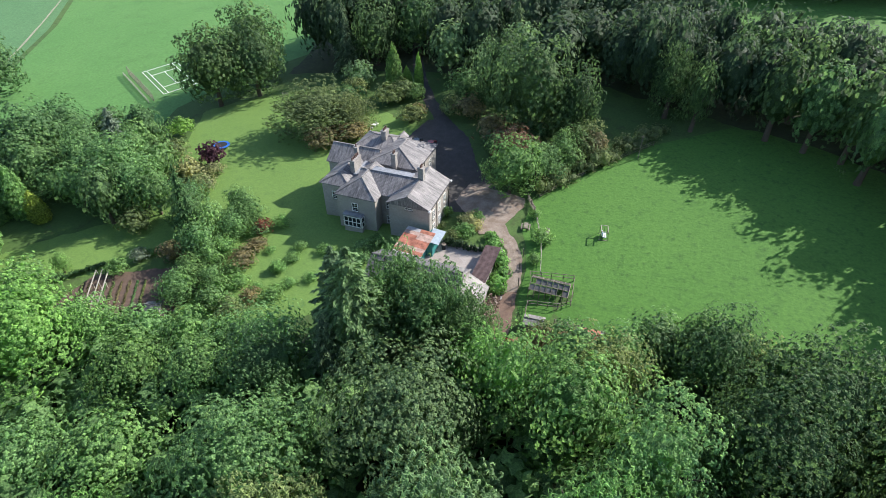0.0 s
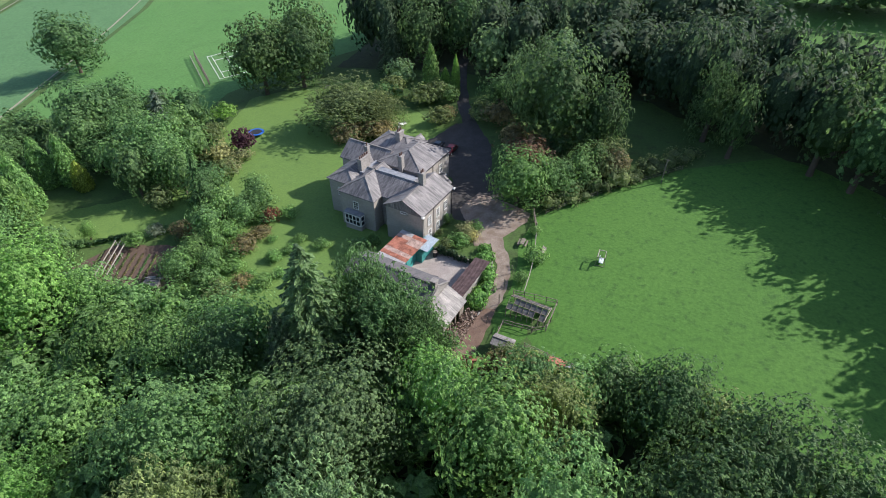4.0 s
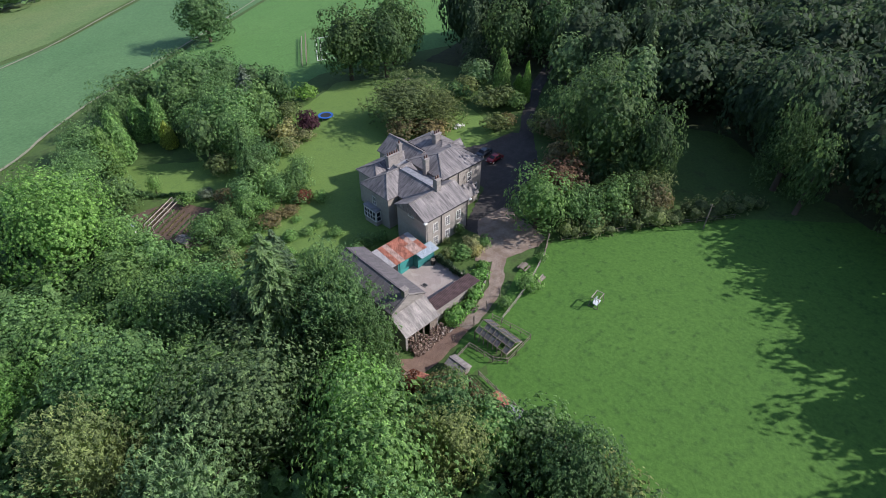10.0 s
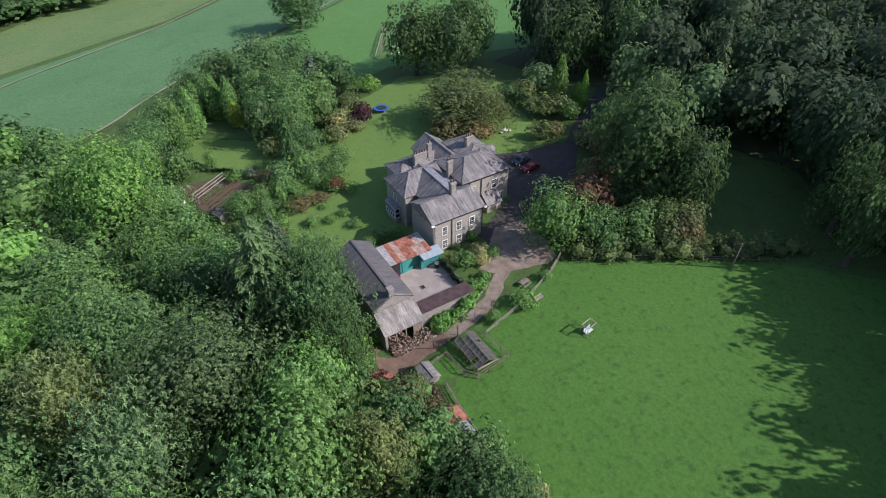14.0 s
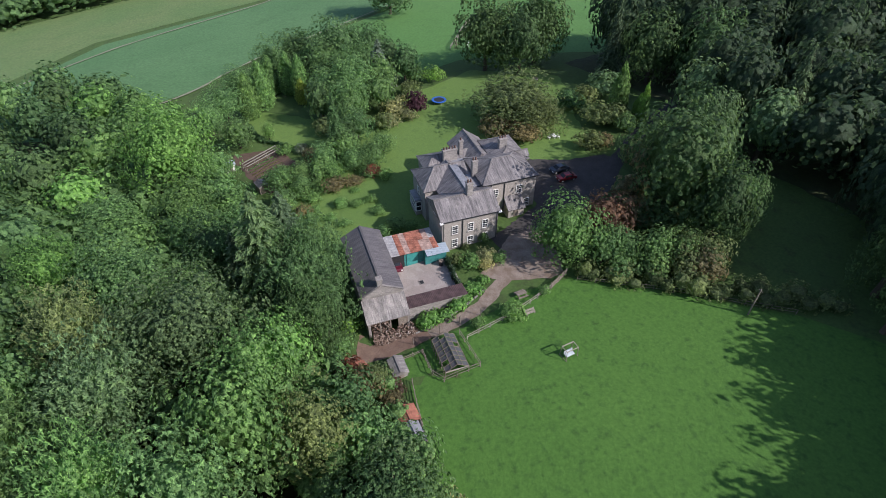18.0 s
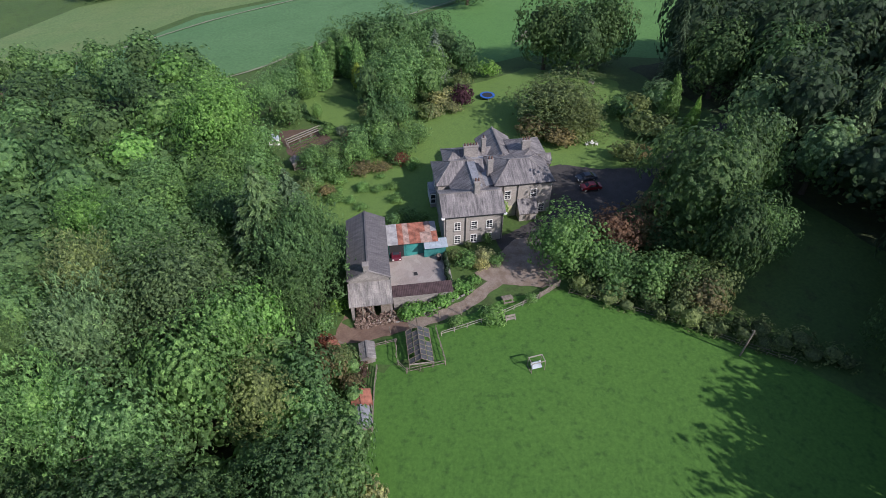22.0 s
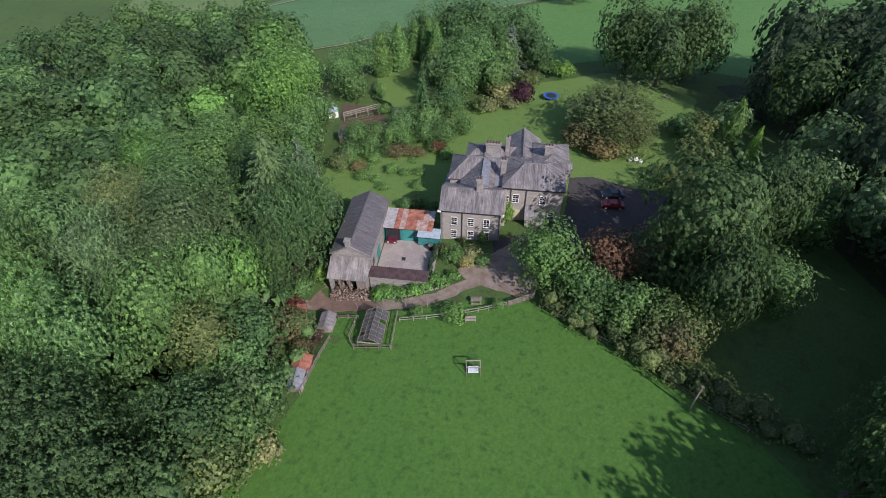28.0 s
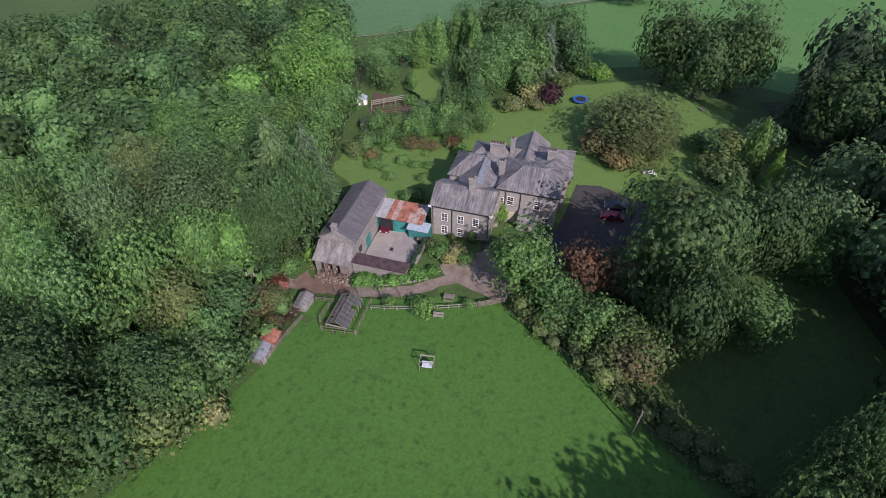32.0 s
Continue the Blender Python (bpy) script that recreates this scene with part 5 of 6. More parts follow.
for i in range(4):
    sheet(shed, -27.6, -25.3, 67.2 + i * 1.0, 68.18 + i * 1.0, 1.5, 1.25, PALE_BLUE)
part("shed_door", bm_box(-27.6, -27.5, 64.2, 66.2, -2.0, 0.9), m_plain("bright_teal_paint", (0.045, 0.25, 0.23), 0.6, 0, 0.2, 1.5), shed, "brighter teal door")
# The bay is not cut out: a flat black sheet gives its inner shade.
part("bay_shade_panel", bm_box(-27.62, -27.55, 61.3, 63.8, -2.2, 1.1), BLACK, shed, "black panel that stands for the shade in the open bay")
part("fascia", bm_box(-27.0, -26.9, 60.9, 67.0, 1.35, 1.55), WOOD_GREY, shed)

# yard walls, ivy, low store roof
yard_wall = thing("yard_wall", "rubble stone wall on the yard's house side", "wall")
part("wall", bm_box(-26.0, -17.2, 70.6, 71.0, -3, -0.5), STONE, yard_wall)
hedge("ivy", [(-25.5, 70.6), (-22, 70.5), (-18.2, 70.4)], 0.9, 2.0, "deep", "dark ivy over the yard wall", 66, 0.22, 60, 0.4)
for i in range(7):
    sheet(low, -17.9, -15.2, 61.05 + i * 1.36, 62.4 + i * 1.36, 0.78, 0.95, BROWN_ROOF, "", 0.25)


# ---- vehicles ----
def car(name, label, x, y, rz, paint, z_up=0.12):
    c = thing(name, label, "car", x, y, ground_z(x, y) + z_up, rz)
    prof = [(-2.05, 0.35), (-2.05, 0.75), (-1.9, 0.92), (-1.15, 0.98), (-0.6, 1.42), (0.75, 1.46), (1.45, 1.0), (2.0, 0.9), (2.08, 0.55), (2.08, 0.35)]
    bm = bmesh.new()
    sides = []
    for s in (-1, 1):
        sides.append([bm.verts.new((px, s * (0.84 if pz < 1.1 else 0.64), pz)) for px, pz in prof])
    n = len(prof)
    bm.faces.new(sides[0])
    bm.faces.new(sides[1][::-1])
    for i in range(n):
        bm.faces.new((sides[0][i], sides[0][(i + 1) % n], sides[1][(i + 1) % n], sides[1][i]))
    bmesh.ops.bevel(bm, geom=bm.edges[:], offset=0.05, segments=2, affect="EDGES")
    part("body", bm, paint, c)
    for nm, a in (("windscreen", ((-1.12, 1.02), (-0.62, 1.4))), ("rear_window", ((0.8, 1.43), (1.42, 1.04)))):
        g = bmesh.new()
        (x0, z0), (x1, z1) = a
        vs = [g.verts.new(p) for p in ((x0 - 0.03, -0.62, z0 + 0.03), (x0 - 0.03, 0.62, z0 + 0.03), (x1, 0.56, z1 + 0.03), (x1, -0.56, z1 + 0.03))]
        ws = [g.verts.new(v.co - Vector((0, 0, 0.06))) for v in vs]
        g.faces.new(vs)
        g.faces.new(ws[::-1])
        for i in range(4):
            g.faces.new((vs[i], ws[i], ws[(i + 1) % 4], vs[(i + 1) % 4]))
        part(nm, g, GLASS, c)
    for s in (-1, 1):
        g = bmesh.new()
        vs = [g.verts.new((px, s * py, pz)) for px, py, pz in ((-0.95, 0.835, 1.0), (1.2, 0.835, 1.02), (0.7, 0.7, 1.38), (-0.55, 0.7, 1.36))]
        ws = [g.verts.new(v.co - Vector((0, s * 0.05, 0))) for v in vs]
        g.faces.new(vs)
        g.faces.new(ws[::-1])
        for i in range(4):
            g.faces.new((vs[i], ws[i], ws[(i + 1) % 4], vs[(i + 1) % 4]))
        part("side_window", g, GLASS, c)
        part("headlight", bm_box(-2.1, -2.0, s * 0.6 - 0.16, s * 0.6 + 0.16, 0.6, 0.74), WHITE, c)
        part("tail_light", bm_box(2.02, 2.1, s * 0.64 - 0.12, s * 0.64 + 0.12, 0.62, 0.8), POT, c)
        for wx in (-1.3, 1.32):
            t = bmesh.new()
            bmesh.ops.create_cone(t, cap_ends=True, segments=16, radius1=0.32, radius2=0.32, depth=0.2, matrix=pose(wx, s * 0.76, 0.32, 90, 0, 0))
            w = part("wheel", t, BLACK, c)
            r = bmesh.new()
            bmesh.ops.create_cone(r, cap_ends=True, segments=12, radius1=0.19, radius2=0.17, depth=0.22, matrix=pose(wx, s * 0.77, 0.32, 90, 0, 0))
            part("rim", r, GALV, w)
    return c


def paint(name, c):
    k = Mat(name, 0.3, 0.1)
    k.b.inputs["Coat Weight"].default_value = 0.6
    n = k.noise(k.coords(), 2.0)
    k.color(k.ramp(n, [(0.3, tuple(v * 0.9 for v in c)), (0.7, c)]))
    return k.m


RED_PAINT, NAVY_PAINT, MAROON_PAINT, GREY_PAINT = paint("red_car_paint", (0.2, 0.014, 0.02)), paint("dark_blue_car_paint", (0.03, 0.04, 0.06)), paint("maroon_car_paint", (0.12, 0.015, 0.03)), paint("dark_grey_car_paint", (0.05, 0.055, 0.06))
car("car", "dark maroon hatchback parked in the open shed bay", -28.3, 62.4, 180, MAROON_PAINT)
car("car", "dark blue car parked on the forecourt", -43.6, 102.2, 96, NAVY_PAINT)
car("car", "red estate car parked on the forecourt", -40.0, 101.8, 92, RED_PAINT)


# ---- garden and field furniture ----
def fence(name, label, pts, post_h, gap, rails, w=0.12, material=WOOD_GREY, lean=0.0, seed=5):
    rnd = random.Random(seed)
    f = thing(name, label, "fence")
    for (x0, y0), (x1, y1) in zip(pts, pts[1:]):
        n = max(1, round(math.hypot(x1 - x0, y1 - y0) / gap))
        prev = None
        for i in range(n + 1):
            x, y = x0 + (x1 - x0) * i / n, y0 + (y1 - y0) * i / n
            z = ground_z(x, y)
            h = post_h * rnd.uniform(0.85, 1.1)
            tx, ty = rnd.uniform(-lean, lean), rnd.uniform(-lean, lean)
            bars("post", [((x, y, z - 0.3), (x + tx, y + ty, z + h))], w, material, f)
            if prev:
                for k in rails:
                    a = (prev[0], prev[1], prev[2] + post_h * k + rnd.uniform(-0.06, 0.06))
                    b = (x, y, z + post_h * k + rnd.uniform(-0.06, 0.06))
                    bars("rail", [(a, b)], w * 0.7, material, f)
            prev = (x, y, z)
    return f


PALE_WOOD = m_plain("bleached_wood", (0.31, 0.28, 0.24), 0.85, 0, 0.3, 3.0)
fence("field_fence", "weathered post and rail fence along the field", [(-12.2, 83.2), (-11.2, 80.6), (-9.6, 76), (-8.5, 71.5), (-7.8, 67.6)], 1.1, 1.9, (0.5, 0.92), 0.1, PALE_WOOD, 0.08, 6)
fence("enclosure_fence", "rickety wooden fence round the fruit cage", [(-9.2, 66.9), (-2.3, 67.4), (-1.9, 61.9), (-3.7, 60.8), (-8.2, 60.8)], 1.15, 1.7, (0.45, 0.95), 0.09, WOOD_GREY, 0.2, 7)
fence("stake_fence", "line of thin stakes beside the drive", [(-10.6, 60.2), (-10.5, 64.3), (-11.3, 67.8), (-11.4, 71.2)], 1.9, 3.6, (), 0.1, WOOD_GREY, 0.15, 8)
fence("side_fence", "broken wooden fence beside the field shed", [(-8.0, 57.9), (-8.3, 60.9)], 0.9, 1.4, (0.5, 0.9), 0.1, WOOD_GREY, 0.15, 9)
fence("shed_fence", "old board fence along the field sheds", [(-3.6, 57.9), (0, 57.4), (6.4, 56.9)], 1.0, 1.5, (0.3, 0.6, 0.9), 0.1, WOOD_GREY, 0.1, 10)
wire = fence("wire_fence", "thin wire fence along the hedge", [(-12.4, 88.2), (-4, 99.8), (6.6, 112.2)], 1.1, 3.0, (0.45, 0.9), 0.07, WOOD_GREY, 0.05, 11)

gate = thing("field_gate", "dark five-barred wooden field gate, closed", "gate")
ga, gb2 = Vector((-14.4, 87.3, 0)), Vector((-12.3, 83.5, 0))
for k in (0.2, 0.45, 0.7, 0.95, 1.2):
    bars("bar", [((ga.x, ga.y, ground_z(ga.x, ga.y) + k), (gb2.x, gb2.y, ground_z(gb2.x, gb2.y) + k))], 0.09, WOOD_GREY, gate)
bars("brace", [((ga.x, ga.y, ground_z(ga.x, ga.y) + 0.2), (gb2.x, gb2.y, ground_z(gb2.x, gb2.y) + 1.2))], 0.08, WOOD_GREY, gate)
for p in (ga, gb2, ga.lerp(gb2, 0.5)):
    bars("gate_post", [((p.x, p.y, ground_z(p.x, p.y) - 0.3), (p.x, p.y, ground_z(p.x, p.y) + 1.4))], 0.2 if p is not gb2 else 0.18, WOOD_GREY, gate)

swing = thing("garden_swing", "metal garden swing seat with white cushions", "garden swing", 0.6, 79.3, ground_z(0.6, 79.3), 8)
for x in (-0.75, 0.75):
    for y in (-0.95, 0.95):
        bars("post", [((x, y, -0.1), (x * 0.75, y, 1.85))], 0.07, WOOD_GREY, swing)
bars("top_rail", [((-0.56, -1.0, 1.85), (-0.56, 1.0, 1.85))], 0.12, PALE_WOOD, swing)
bars("top_rail", [((0.56, -1.0, 1.85), (0.56, 1.0, 1.85))], 0.09, PALE_WOOD, swing)
for y in (-0.95, 0.95):
    bars("side_rail", [((-0.56, y, 1.85), (0.56, y, 1.85))], 0.08, PALE_WOOD, swing)
    bars("foot_rail", [((-0.75, y, 0.06), (0.75, y, 0.06))], 0.06, WOOD_GREY, swing)
    bars("hanger", [((0.05, y * 0.75, 1.85), (0.1, y * 0.75, 0.5))], 0.03, BLACK, swing)
CUSHION = m_plain("white_cushion", (0.5, 0.55, 0.58), 0.8, 0, 0.15, 2.0)
part("seat", bm_box(-0.2, 0.45, -0.72, 0.72, 0.42, 0.56, bevel=0.05), CUSHION, swing)
part("backrest", bm_box(-0.32, -0.18, -0.72, 0.72, 0.5, 1.05, bevel=0.04), CUSHION, swing)


def bench(name, label, x, y, rz, material):
    b = thing(name, label, "bench", x, y, ground_z(x, y), rz)
    for i in range(3):
        part("seat_slat", bm_box(-0.8, 0.8, -0.24 + i * 0.16, -0.1 + i * 0.16, 0.42, 0.46), material, b)
    for i in range(3):
        part("back_slat", bm_box(-0.8, 0.8, 0.27, 0.31, 0.52 + i * 0.15, 0.64 + i * 0.15), material, b)
    for x2 in (-0.7, 0.7):
        bars("leg", [((x2, -0.2, -0.05), (x2, -0.2, 0.42))], 0.08, material, b)
        bars("leg", [((x2, 0.28, -0.05), (x2, 0.3, 0.95))], 0.08, material, b)
        bars("armrest", [((x2, -0.24, 0.62), (x2, 0.28, 0.64))], 0.07, material, b)
    return b


bench("garden_bench", "pale wooden bench at the field fence", -8.7, 78.1, 97, PALE_WOOD)
bench("lawn_bench", "weathered wooden bench by the forecourt lawn", -90.5, 120.5, 30, PALE_WOOD)
pt = thing("picnic_table", "weathered picnic table on the grass verge", "picnic table", -12.8, 78.6, ground_z(-12.8, 78.6), 97)
for i in range(4):
    part("table_slat", bm_box(-0.85, 0.85, -0.36 + i * 0.18, -0.2 + i * 0.18, 0.7, 0.74), WOOD_GREY, pt)
for s in (-1, 1):
    part("bench_plank", bm_box(-0.85, 0.85, s * 0.68 - 0.13, s * 0.68 + 0.13, 0.42, 0.46), WOOD_GREY, pt)
    for x2 in (-0.65, 0.65):
        bars("leg", [((x2, s * 0.75, -0.03), (x2, s * 0.2, 0.7))], 0.08, WOOD_GREY, pt)
for x2 in (-0.65, 0.65):
    bars("cross_bar", [((x2, -0.75, 0.4), (x2, 0.75, 0.4))], 0.08, WOOD_GREY, pt)

cage = thing("fruit_cage", "timber-framed fruit cage with patched netting and panes", "greenhouse")
GH = (-8.6, -2.6, 62.4, 65.8)
gz = ground_z(-6, 64)
MESH = m_plain("dull_netting", (0.13, 0.125, 0.12), 0.6, 0, 0.4, 1.2)
PANE = m_plain("dusty_pane", (0.075, 0.08, 0.085), 0.4, 0, 0.3, 1.0)
for i in range(8):
    x = GH[0] + (GH[1] - GH[0]) * i / 7
    for y, s in ((GH[2], 1), (GH[3], -1)):
        bars("post", [((x, y, gz - 1), (x, y, gz + 1.25))], 0.1, WOOD_GREY, cage)
        bars("rafter", [((x, y, gz + 1.25), (x, (GH[2] + GH[3]) / 2, gz + 2.35))], 0.07, WOOD_GREY, cage)
for y, z in ((GH[2], 1.25), (GH[3], 1.25), ((GH[2] + GH[3]) / 2, 2.37), (GH[2] + 0.9, 1.82), (GH[3] - 0.9, 1.82)):
    bars("rail", [((GH[0], y, gz + z), (GH[1], y, gz + z))], 0.07, WOOD_GREY, cage)
for i in range(7):
    x0 = GH[0] + (GH[1] - GH[0]) * i / 7 + 0.06
    x1 = x0 + (GH[1] - GH[0]) / 7 - 0.12
    for s in (0, 1):
        ye, ym = (GH[2], GH[3])[s], (GH[2] + GH[3]) / 2
        for j in range(2):
            if (i * 5 + j * 3 + s * 4) % 11 == 3:
                continue
            u0, u1 = j * 0.5 + 0.03, j * 0.5 + 0.47
            g = bmesh.new()
            vs = [g.verts.new((xx, ye + (ym - ye) * u, gz + 1.25 + 1.1 * u - 0.06)) for xx, u in ((x0, u0), (x1, u0), (x1, u1), (x0, u1))]
            ws = [g.verts.new(v.co - Vector((0, 0, 0.02))) for v in vs]
            g.faces.new(vs)
            g.faces.new(ws[::-1])
            for k in range(4):
                g.faces.new((vs[k], ws[k], ws[(k + 1) % 4], vs[(k + 1) % 4]))
            part("pane", g, PANE if s else MESH, cage)
part("end_board", bm_box(GH[1] - 0.05, GH[1] + 0.05, GH[2], GH[3], gz + 1.15, gz + 1.35), PALE_WOOD, cage, "pale end board")


def hut(name, label, x, y, wx, wy, h, roof_mat, wall_mat, rz=0.0, rise=0.5, category="shed"):
    t = thing(name, label, category, x, y, ground_z(x, y), rz)
    part("wall", bm_box(-wx / 2, wx / 2, -wy / 2, wy / 2, -0.8, h), wall_mat, t)
    hip_roof("roof", -wx / 2, wx / 2, -wy / 2, wy / 2, h, h + rise, "x", 0, 0, t, roof_mat, 0.15)
    part("door", bm_box(wx / 2, wx / 2 + 0.05, -0.4, 0.4, -0.1, min(1.7, h - 0.1)), WOOD_GREY, t)
    return t


hut("field_shed", "small field shed with a pale sheet roof", -6.4, 56.7, 2.8, 2.0, 1.3, SLATE_OLD, STONE, 3)
hut("rust_shed", "low shed with a rusty red roof beside the field", 1.9, 55.7, 2.2, 2.4, 1.2, RED_SHEET, WOOD_GREY, 6)
hut("sheet_shed", "low shed roofed with grey sheets beside the field", 4.6, 55.8, 2.8, 1.8, 1.0, LEAD, WOOD_GREY, 6)
hut("drive_shed", "tumbledown shed with a rusty red roof beside the drive", -7.4, 52.0, 3.0, 2.0, 1.3, RED_SHEET, WOOD_GREY, 24)
hut("garden_shed", "small grey garden shed by the kitchen garden", -65.2, 42.6, 2.4, 2.0, 1.9, SLATE_OLD, WOOD_GREY, 20)
hut("glass_house", "small white greenhouse by the kitchen garden", -78.2, 36.2, 1.6, 2.4, 1.9, PALE_BLUE, WHITE, 15, 0.6, "greenhouse")
hut("garden_store", "low brown-roofed store in the trees with a white edge", -11.4, 44.6, 2.6, 2.0, 1.6, BROWN_ROOF, WHITE, 10)

# kitchen garden rails and beds
rails = thing("garden_rails", "pale timber net rails over the vegetable beds", "trellis")
for k, o in enumerate((0.0, 1.2, 2.4)):
    a, b = Vector((-77.2 + o * 0.9, 39.2 + o * 0.35, 0)), Vector((-82.8 + o * 0.9, 47.2 + o * 0.35, 0))
    bars("rail", [((a.x, a.y, ground_z(a.x, a.y) + 1.6), (b.x, b.y, ground_z(b.x, b.y) + 1.6))], 0.14, PALE_WOOD, rails)
    for u in (0, 0.33, 0.66, 1):
        p = a.lerp(b, u)
        bars("post", [((p.x, p.y, ground_z(p.x, p.y) - 0.2), (p.x, p.y, ground_z(p.x, p.y) + 1.6))], 0.1, PALE_WOOD, rails)
for i in range(9):
    x, y = -80 + i * 1.35, 38.5 + i * 0.5
    hedge("vegetable_row", [(x, y), (x - 4.2, y + 6.3)], 0.5, 0.35, ("olive", "brown", "brown", "mid")[i % 4], "row of low vegetables in bare soil", 80 + i, 0.16, 60, 0.5)

# trampoline, chairs
tz = ground_z(-90, 91.6)
tramp = thing("trampoline", "round trampoline with a blue padded rim", "trampoline", -90, 91.6, tz)
b1 = bmesh.new()
bmesh.ops.create_cone(b1, cap_ends=True, segments=28, radius1=1.45, radius2=1.45, depth=0.04, matrix=Matrix.Translation((0, 0, 0.88)))
part("mat", b1, BLACK, tramp)
b2 = bmesh.new()
for i in range(28):
    a0, a1 = i * math.tau / 28, (i + 1) * math.tau / 28
    vs = [b2.verts.new((r * math.cos(a), r * math.sin(a), z)) for a in (a0, a1) for r, z in ((1.4, 0.92), (2.0, 0.92), (2.0, 0.82), (1.4, 0.86))]
    for f in ((0, 1, 5, 4), (1, 2, 6, 5), (2, 3, 7, 6), (3, 0, 4, 7)):
        b2.faces.new([vs[k] for k in f])
bmesh.ops.remove_doubles(b2, verts=b2.verts[:], dist=1e-4)
part("rim_pad", b2, m_plain("blue_vinyl", (0.03, 0.12, 0.42), 0.4, 0, 0.15, 2.0), tramp, "bright blue padded rim")
for i in range(6):
    a = i * math.tau / 6
    bars("leg", [((1.9 * math.cos(a), 1.9 * math.sin(a), -0.05), (1.9 * math.cos(a), 1.9 * math.sin(a), 0.84))], 0.06, GALV, tramp)


def garden_chair(x, y, rz):
    c = thing("garden_chair", "white moulded garden chair on the lawn", "chair", x, y, ground_z(x, y), rz, "white garden chairs")
    part("seat", bm_box(-0.28, 0.28, -0.28, 0.28, 0.4, 0.45, bevel=0.02), WHITE, c)
    part("backrest", bm_box(-0.28, 0.28, 0.24, 0.3, 0.45, 0.95, bevel=0.02), WHITE, c)
    for s in (-1, 1):
        part("armrest", bm_box(s * 0.3 - 0.04, s * 0.3 + 0.04, -0.25, 0.27, 0.62, 0.66), WHITE, c)
        for y2 in (-0.24, 0.24):
            bars("leg", [((s * 0.28, y2, -0.05), (s * 0.25, y2 * 0.9, 0.42))], 0.05, WHITE, c)
    return c


for x, y, rz in ((-57.4, 107.3, 20), (-56.9, 109.4, 150), (-58.3, 108.6, -70)):
    garden_chair(x, y, rz)
gt = thing("garden_table", "round white garden table on the lawn", "table", -57.2, 108.4, ground_z(-57.2, 108.4))
b3 = bmesh.new()
bmesh.ops.create_cone(b3, cap_ends=True, segments=20, radius1=0.55, radius2=0.55, depth=0.04, matrix=Matrix.Translation((0, 0, 0.72)))
part("tabletop", b3, WHITE, gt)
for a in range(4):
    bars("leg", [((0.4 * math.cos(a * 1.57), 0.4 * math.sin(a * 1.57), -0.05), (0.2 * math.cos(a * 1.57), 0.2 * math.sin(a * 1.57), 0.7))], 0.05, WHITE, gt)

# tennis court
ca, cd = Vector((-152.5, 126.0)), Vector((0.85, -0.53)).normalized()
cn = Vector((-cd.y, cd.x))
GRASS_COURT = m_grass("court_grass", (0.085, 0.19, 0.06), (0.1, 0.21, 0.07), (0.08, 0.18, 0.055), 1.5, 0.4)


def court_pt(u, v):
    p = ca + cd * u + cn * v
    return (p.x, p.y)


patch("tennis_court", [court_pt(0, 0), court_pt(28, 0), court_pt(28, 17), court_pt(0, 17)], GRASS_COURT, 0.12, 5, "green grass tennis court", "tennis court")
lines = thing("court_markings", "white painted lines on the tennis court", "court lines", kind="structure")
for u0, v0, u1, v1 in ((2, 3, 26, 3), (2, 4.4, 26, 4.4), (2, 12.6, 26, 12.6), (2, 14, 26, 14), (2, 3, 2, 14), (26, 3, 26, 14), (7.6, 4.4, 7.6, 12.6), (20.4, 4.4, 20.4, 12.6), (7.6, 8.5, 20.4, 8.5)):
    a, b = court_pt(u0, v0), court_pt(u1, v1)
    bars("line", [((a[0], a[1], ground_z(*a) + 0.17), (b[0], b[1], ground_z(*b) + 0.17))], 0.15, WHITE, lines)
fence("court_fence", "tall wire fence at the end of the tennis court", [court_pt(-0.5, -0.5), court_pt(28.5, -0.5)], 2.6, 3.0, (0.05, 0.5, 0.97), 0.16, WOOD_GREY, 0.0, 12)
fence("court_fence_outer", "second line of fence beside the tennis court", [court_pt(-0.5, -2.0), court_pt(28.5, -2.0)], 1.2, 3.0, (0.5, 0.95), 0.14, PALE_WOOD, 0.0, 13)

# boundary walls of the far pastures, utility pole
STONE_PALE = m_stone("pale_field_wall", (0.27, 0.26, 0.19), (0.32, 0.31, 0.22), (0.2, 0.21, 0.13), 1.2)
strip("field_wall_near", [(-172, 68), (-162, 53), (-149, 38), (-136, 25), (-124, 2)], 0.9, STONE_PALE, 0.35, "pale grassy field bank with a dry stone wall", "field wall")
strip("field_wall_far", [(-330, 165), (-294, 119), (-274, 95), (-241, 57), (-213, 8), (-197, -13), (-165, -45)], 1.0, STONE_PALE, 0.35, "pale grassy field bank across the far pasture", "field wall")
strip("field_wall_side", [(-172, 68), (-200, 110), (-240, 165), (-300, 240)], 0.9, STONE_PALE, 0.35, "pale field bank between two pastures", "field wall")
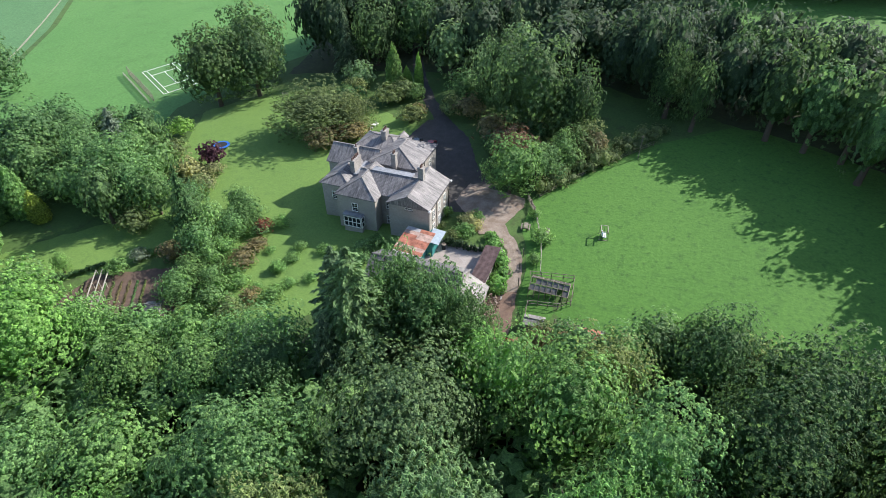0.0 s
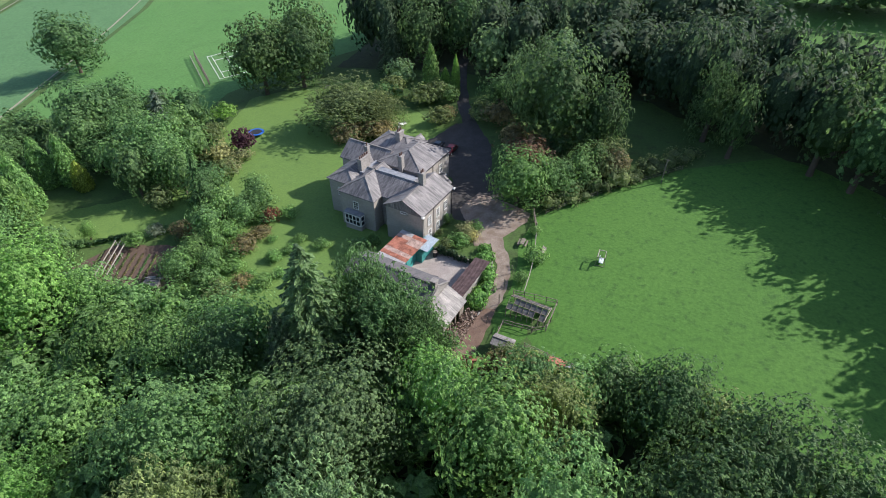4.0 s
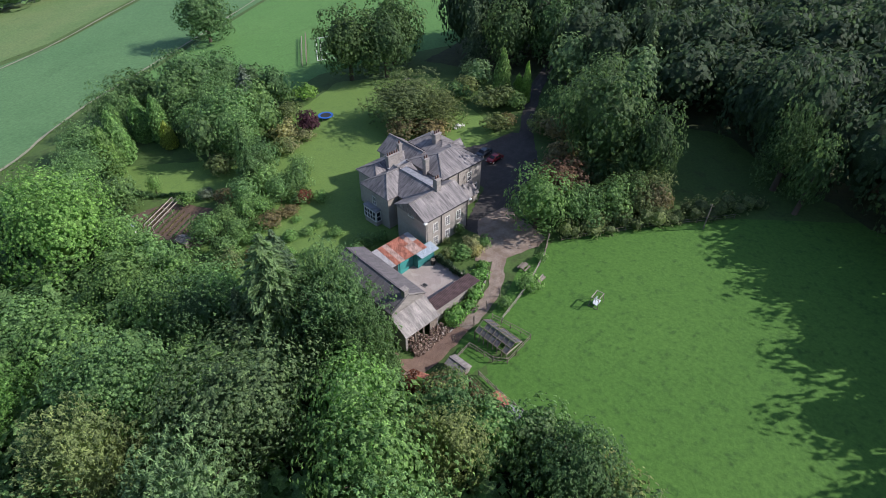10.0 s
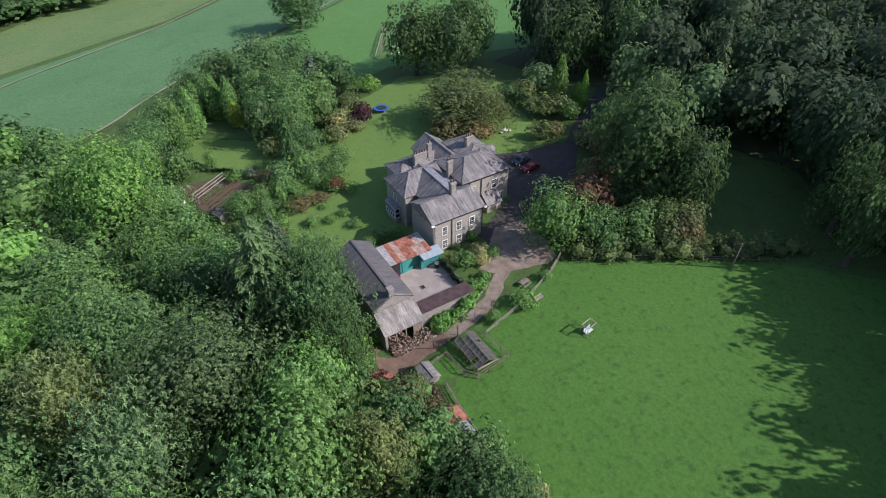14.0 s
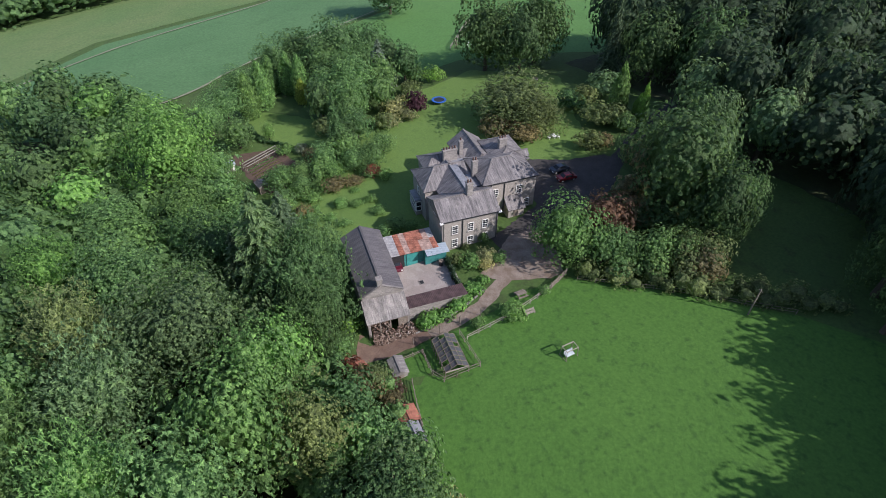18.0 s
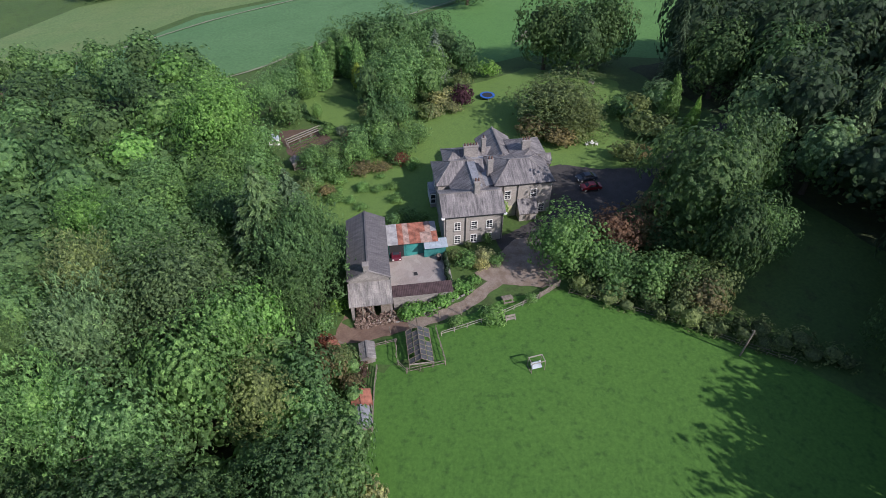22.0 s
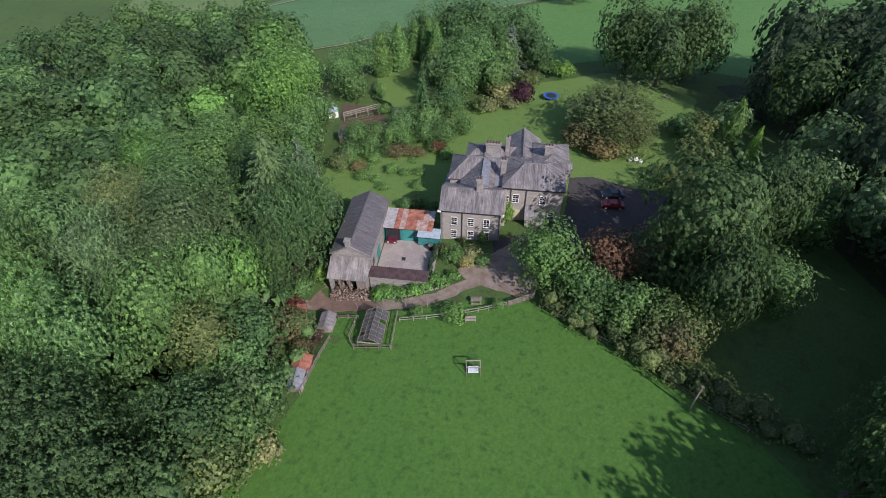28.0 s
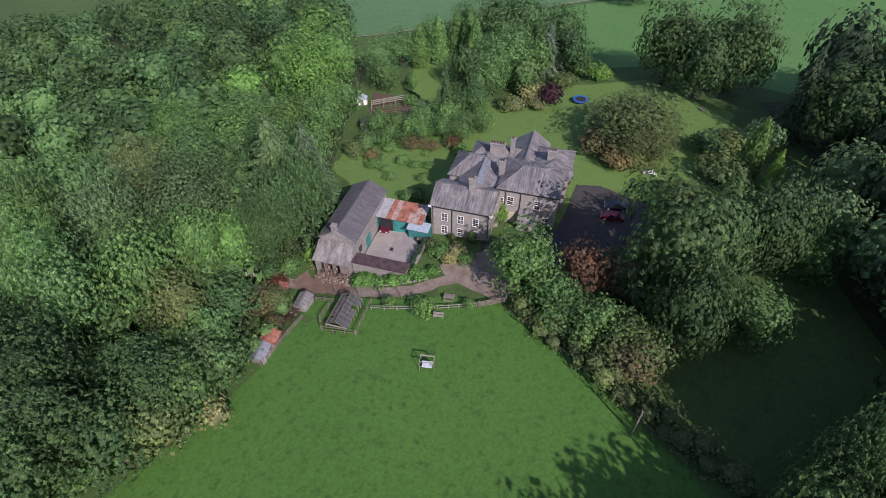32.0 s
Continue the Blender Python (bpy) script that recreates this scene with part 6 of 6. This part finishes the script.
pole = thing("utility_pole", "slender dark wooden pole in the hedge", "pole", 4.0, 106.3, ground_z(4, 106.3))
bars("shaft", [((0, 0, -0.5), (0, 0, 5.2))], 0.16, WOOD_GREY, pole)
bars("cross_arm", [((-0.4, 0, 4.9), (0.4, 0, 4.9))], 0.08, WOOD_GREY, pole)

# small yard and field clutter
for i in range(9):
    x = 2.6 + i * 0.42
    board = thing("fence_board", "grey weathered upright board on the shed fence", "board", x, 56.98, ground_z(x, 56.98), 0, "boards along the field sheds")
    part("board", bm_box(-0.17, 0.17, -0.03, 0.03, -0.2, 0.95 + 0.12 * ((i * 7) % 3), bevel=0.01), (WOOD_GREY, PALE_WOOD, GALV)[(i * 5) % 3], board)
cover = thing("drain_cover", "square dark iron drain cover in the yard", "drain cover", -22.6, 65.3, ground_z(-22.6, 65.3) + 0.13, 4)
part("lid", bm_box(-0.4, 0.4, -0.3, 0.3, 0, 0.03, bevel=0.01), BLACK, cover)
part("frame", bm_box(-0.48, 0.48, -0.38, 0.38, -0.05, 0.015), STONE, cover)
butt = thing("water_butt", "dark plastic water butt beside the shed", "water butt", -25.2, 69.6, ground_z(-25.2, 69.6) + 0.12)
wb2 = bmesh.new()
bmesh.ops.create_cone(wb2, cap_ends=True, segments=18, radius1=0.36, radius2=0.42, depth=1.0, matrix=Matrix.Translation((0, 0, 0.5)))
part("barrel", wb2, BLACK, butt)
wb3 = bmesh.new()
bmesh.ops.create_cone(wb3, cap_ends=True, segments=18, radius1=0.44, radius2=0.4, depth=0.07, matrix=Matrix.Translation((0, 0, 1.03)))
part("lid", wb3, WOOD_GREY, butt)
trough = thing("stone_trough", "low stone kerb along the planted bank", "kerb")
for i in range(16):
    u = i / 15
    x, y = -12.6 - 0.4 * u - 3.4 * u * u, 61.5 + 12.2 * u
    k = bm_box(-0.14, 0.14, -0.36, 0.36, -0.05, 0.2, bevel=0.03)
    kb = part("kerb_stone", k, STONE, trough)
    kb.matrix_basis = pose(x, y, ground_z(x, y), 0, 0, 8 + 24 * u)
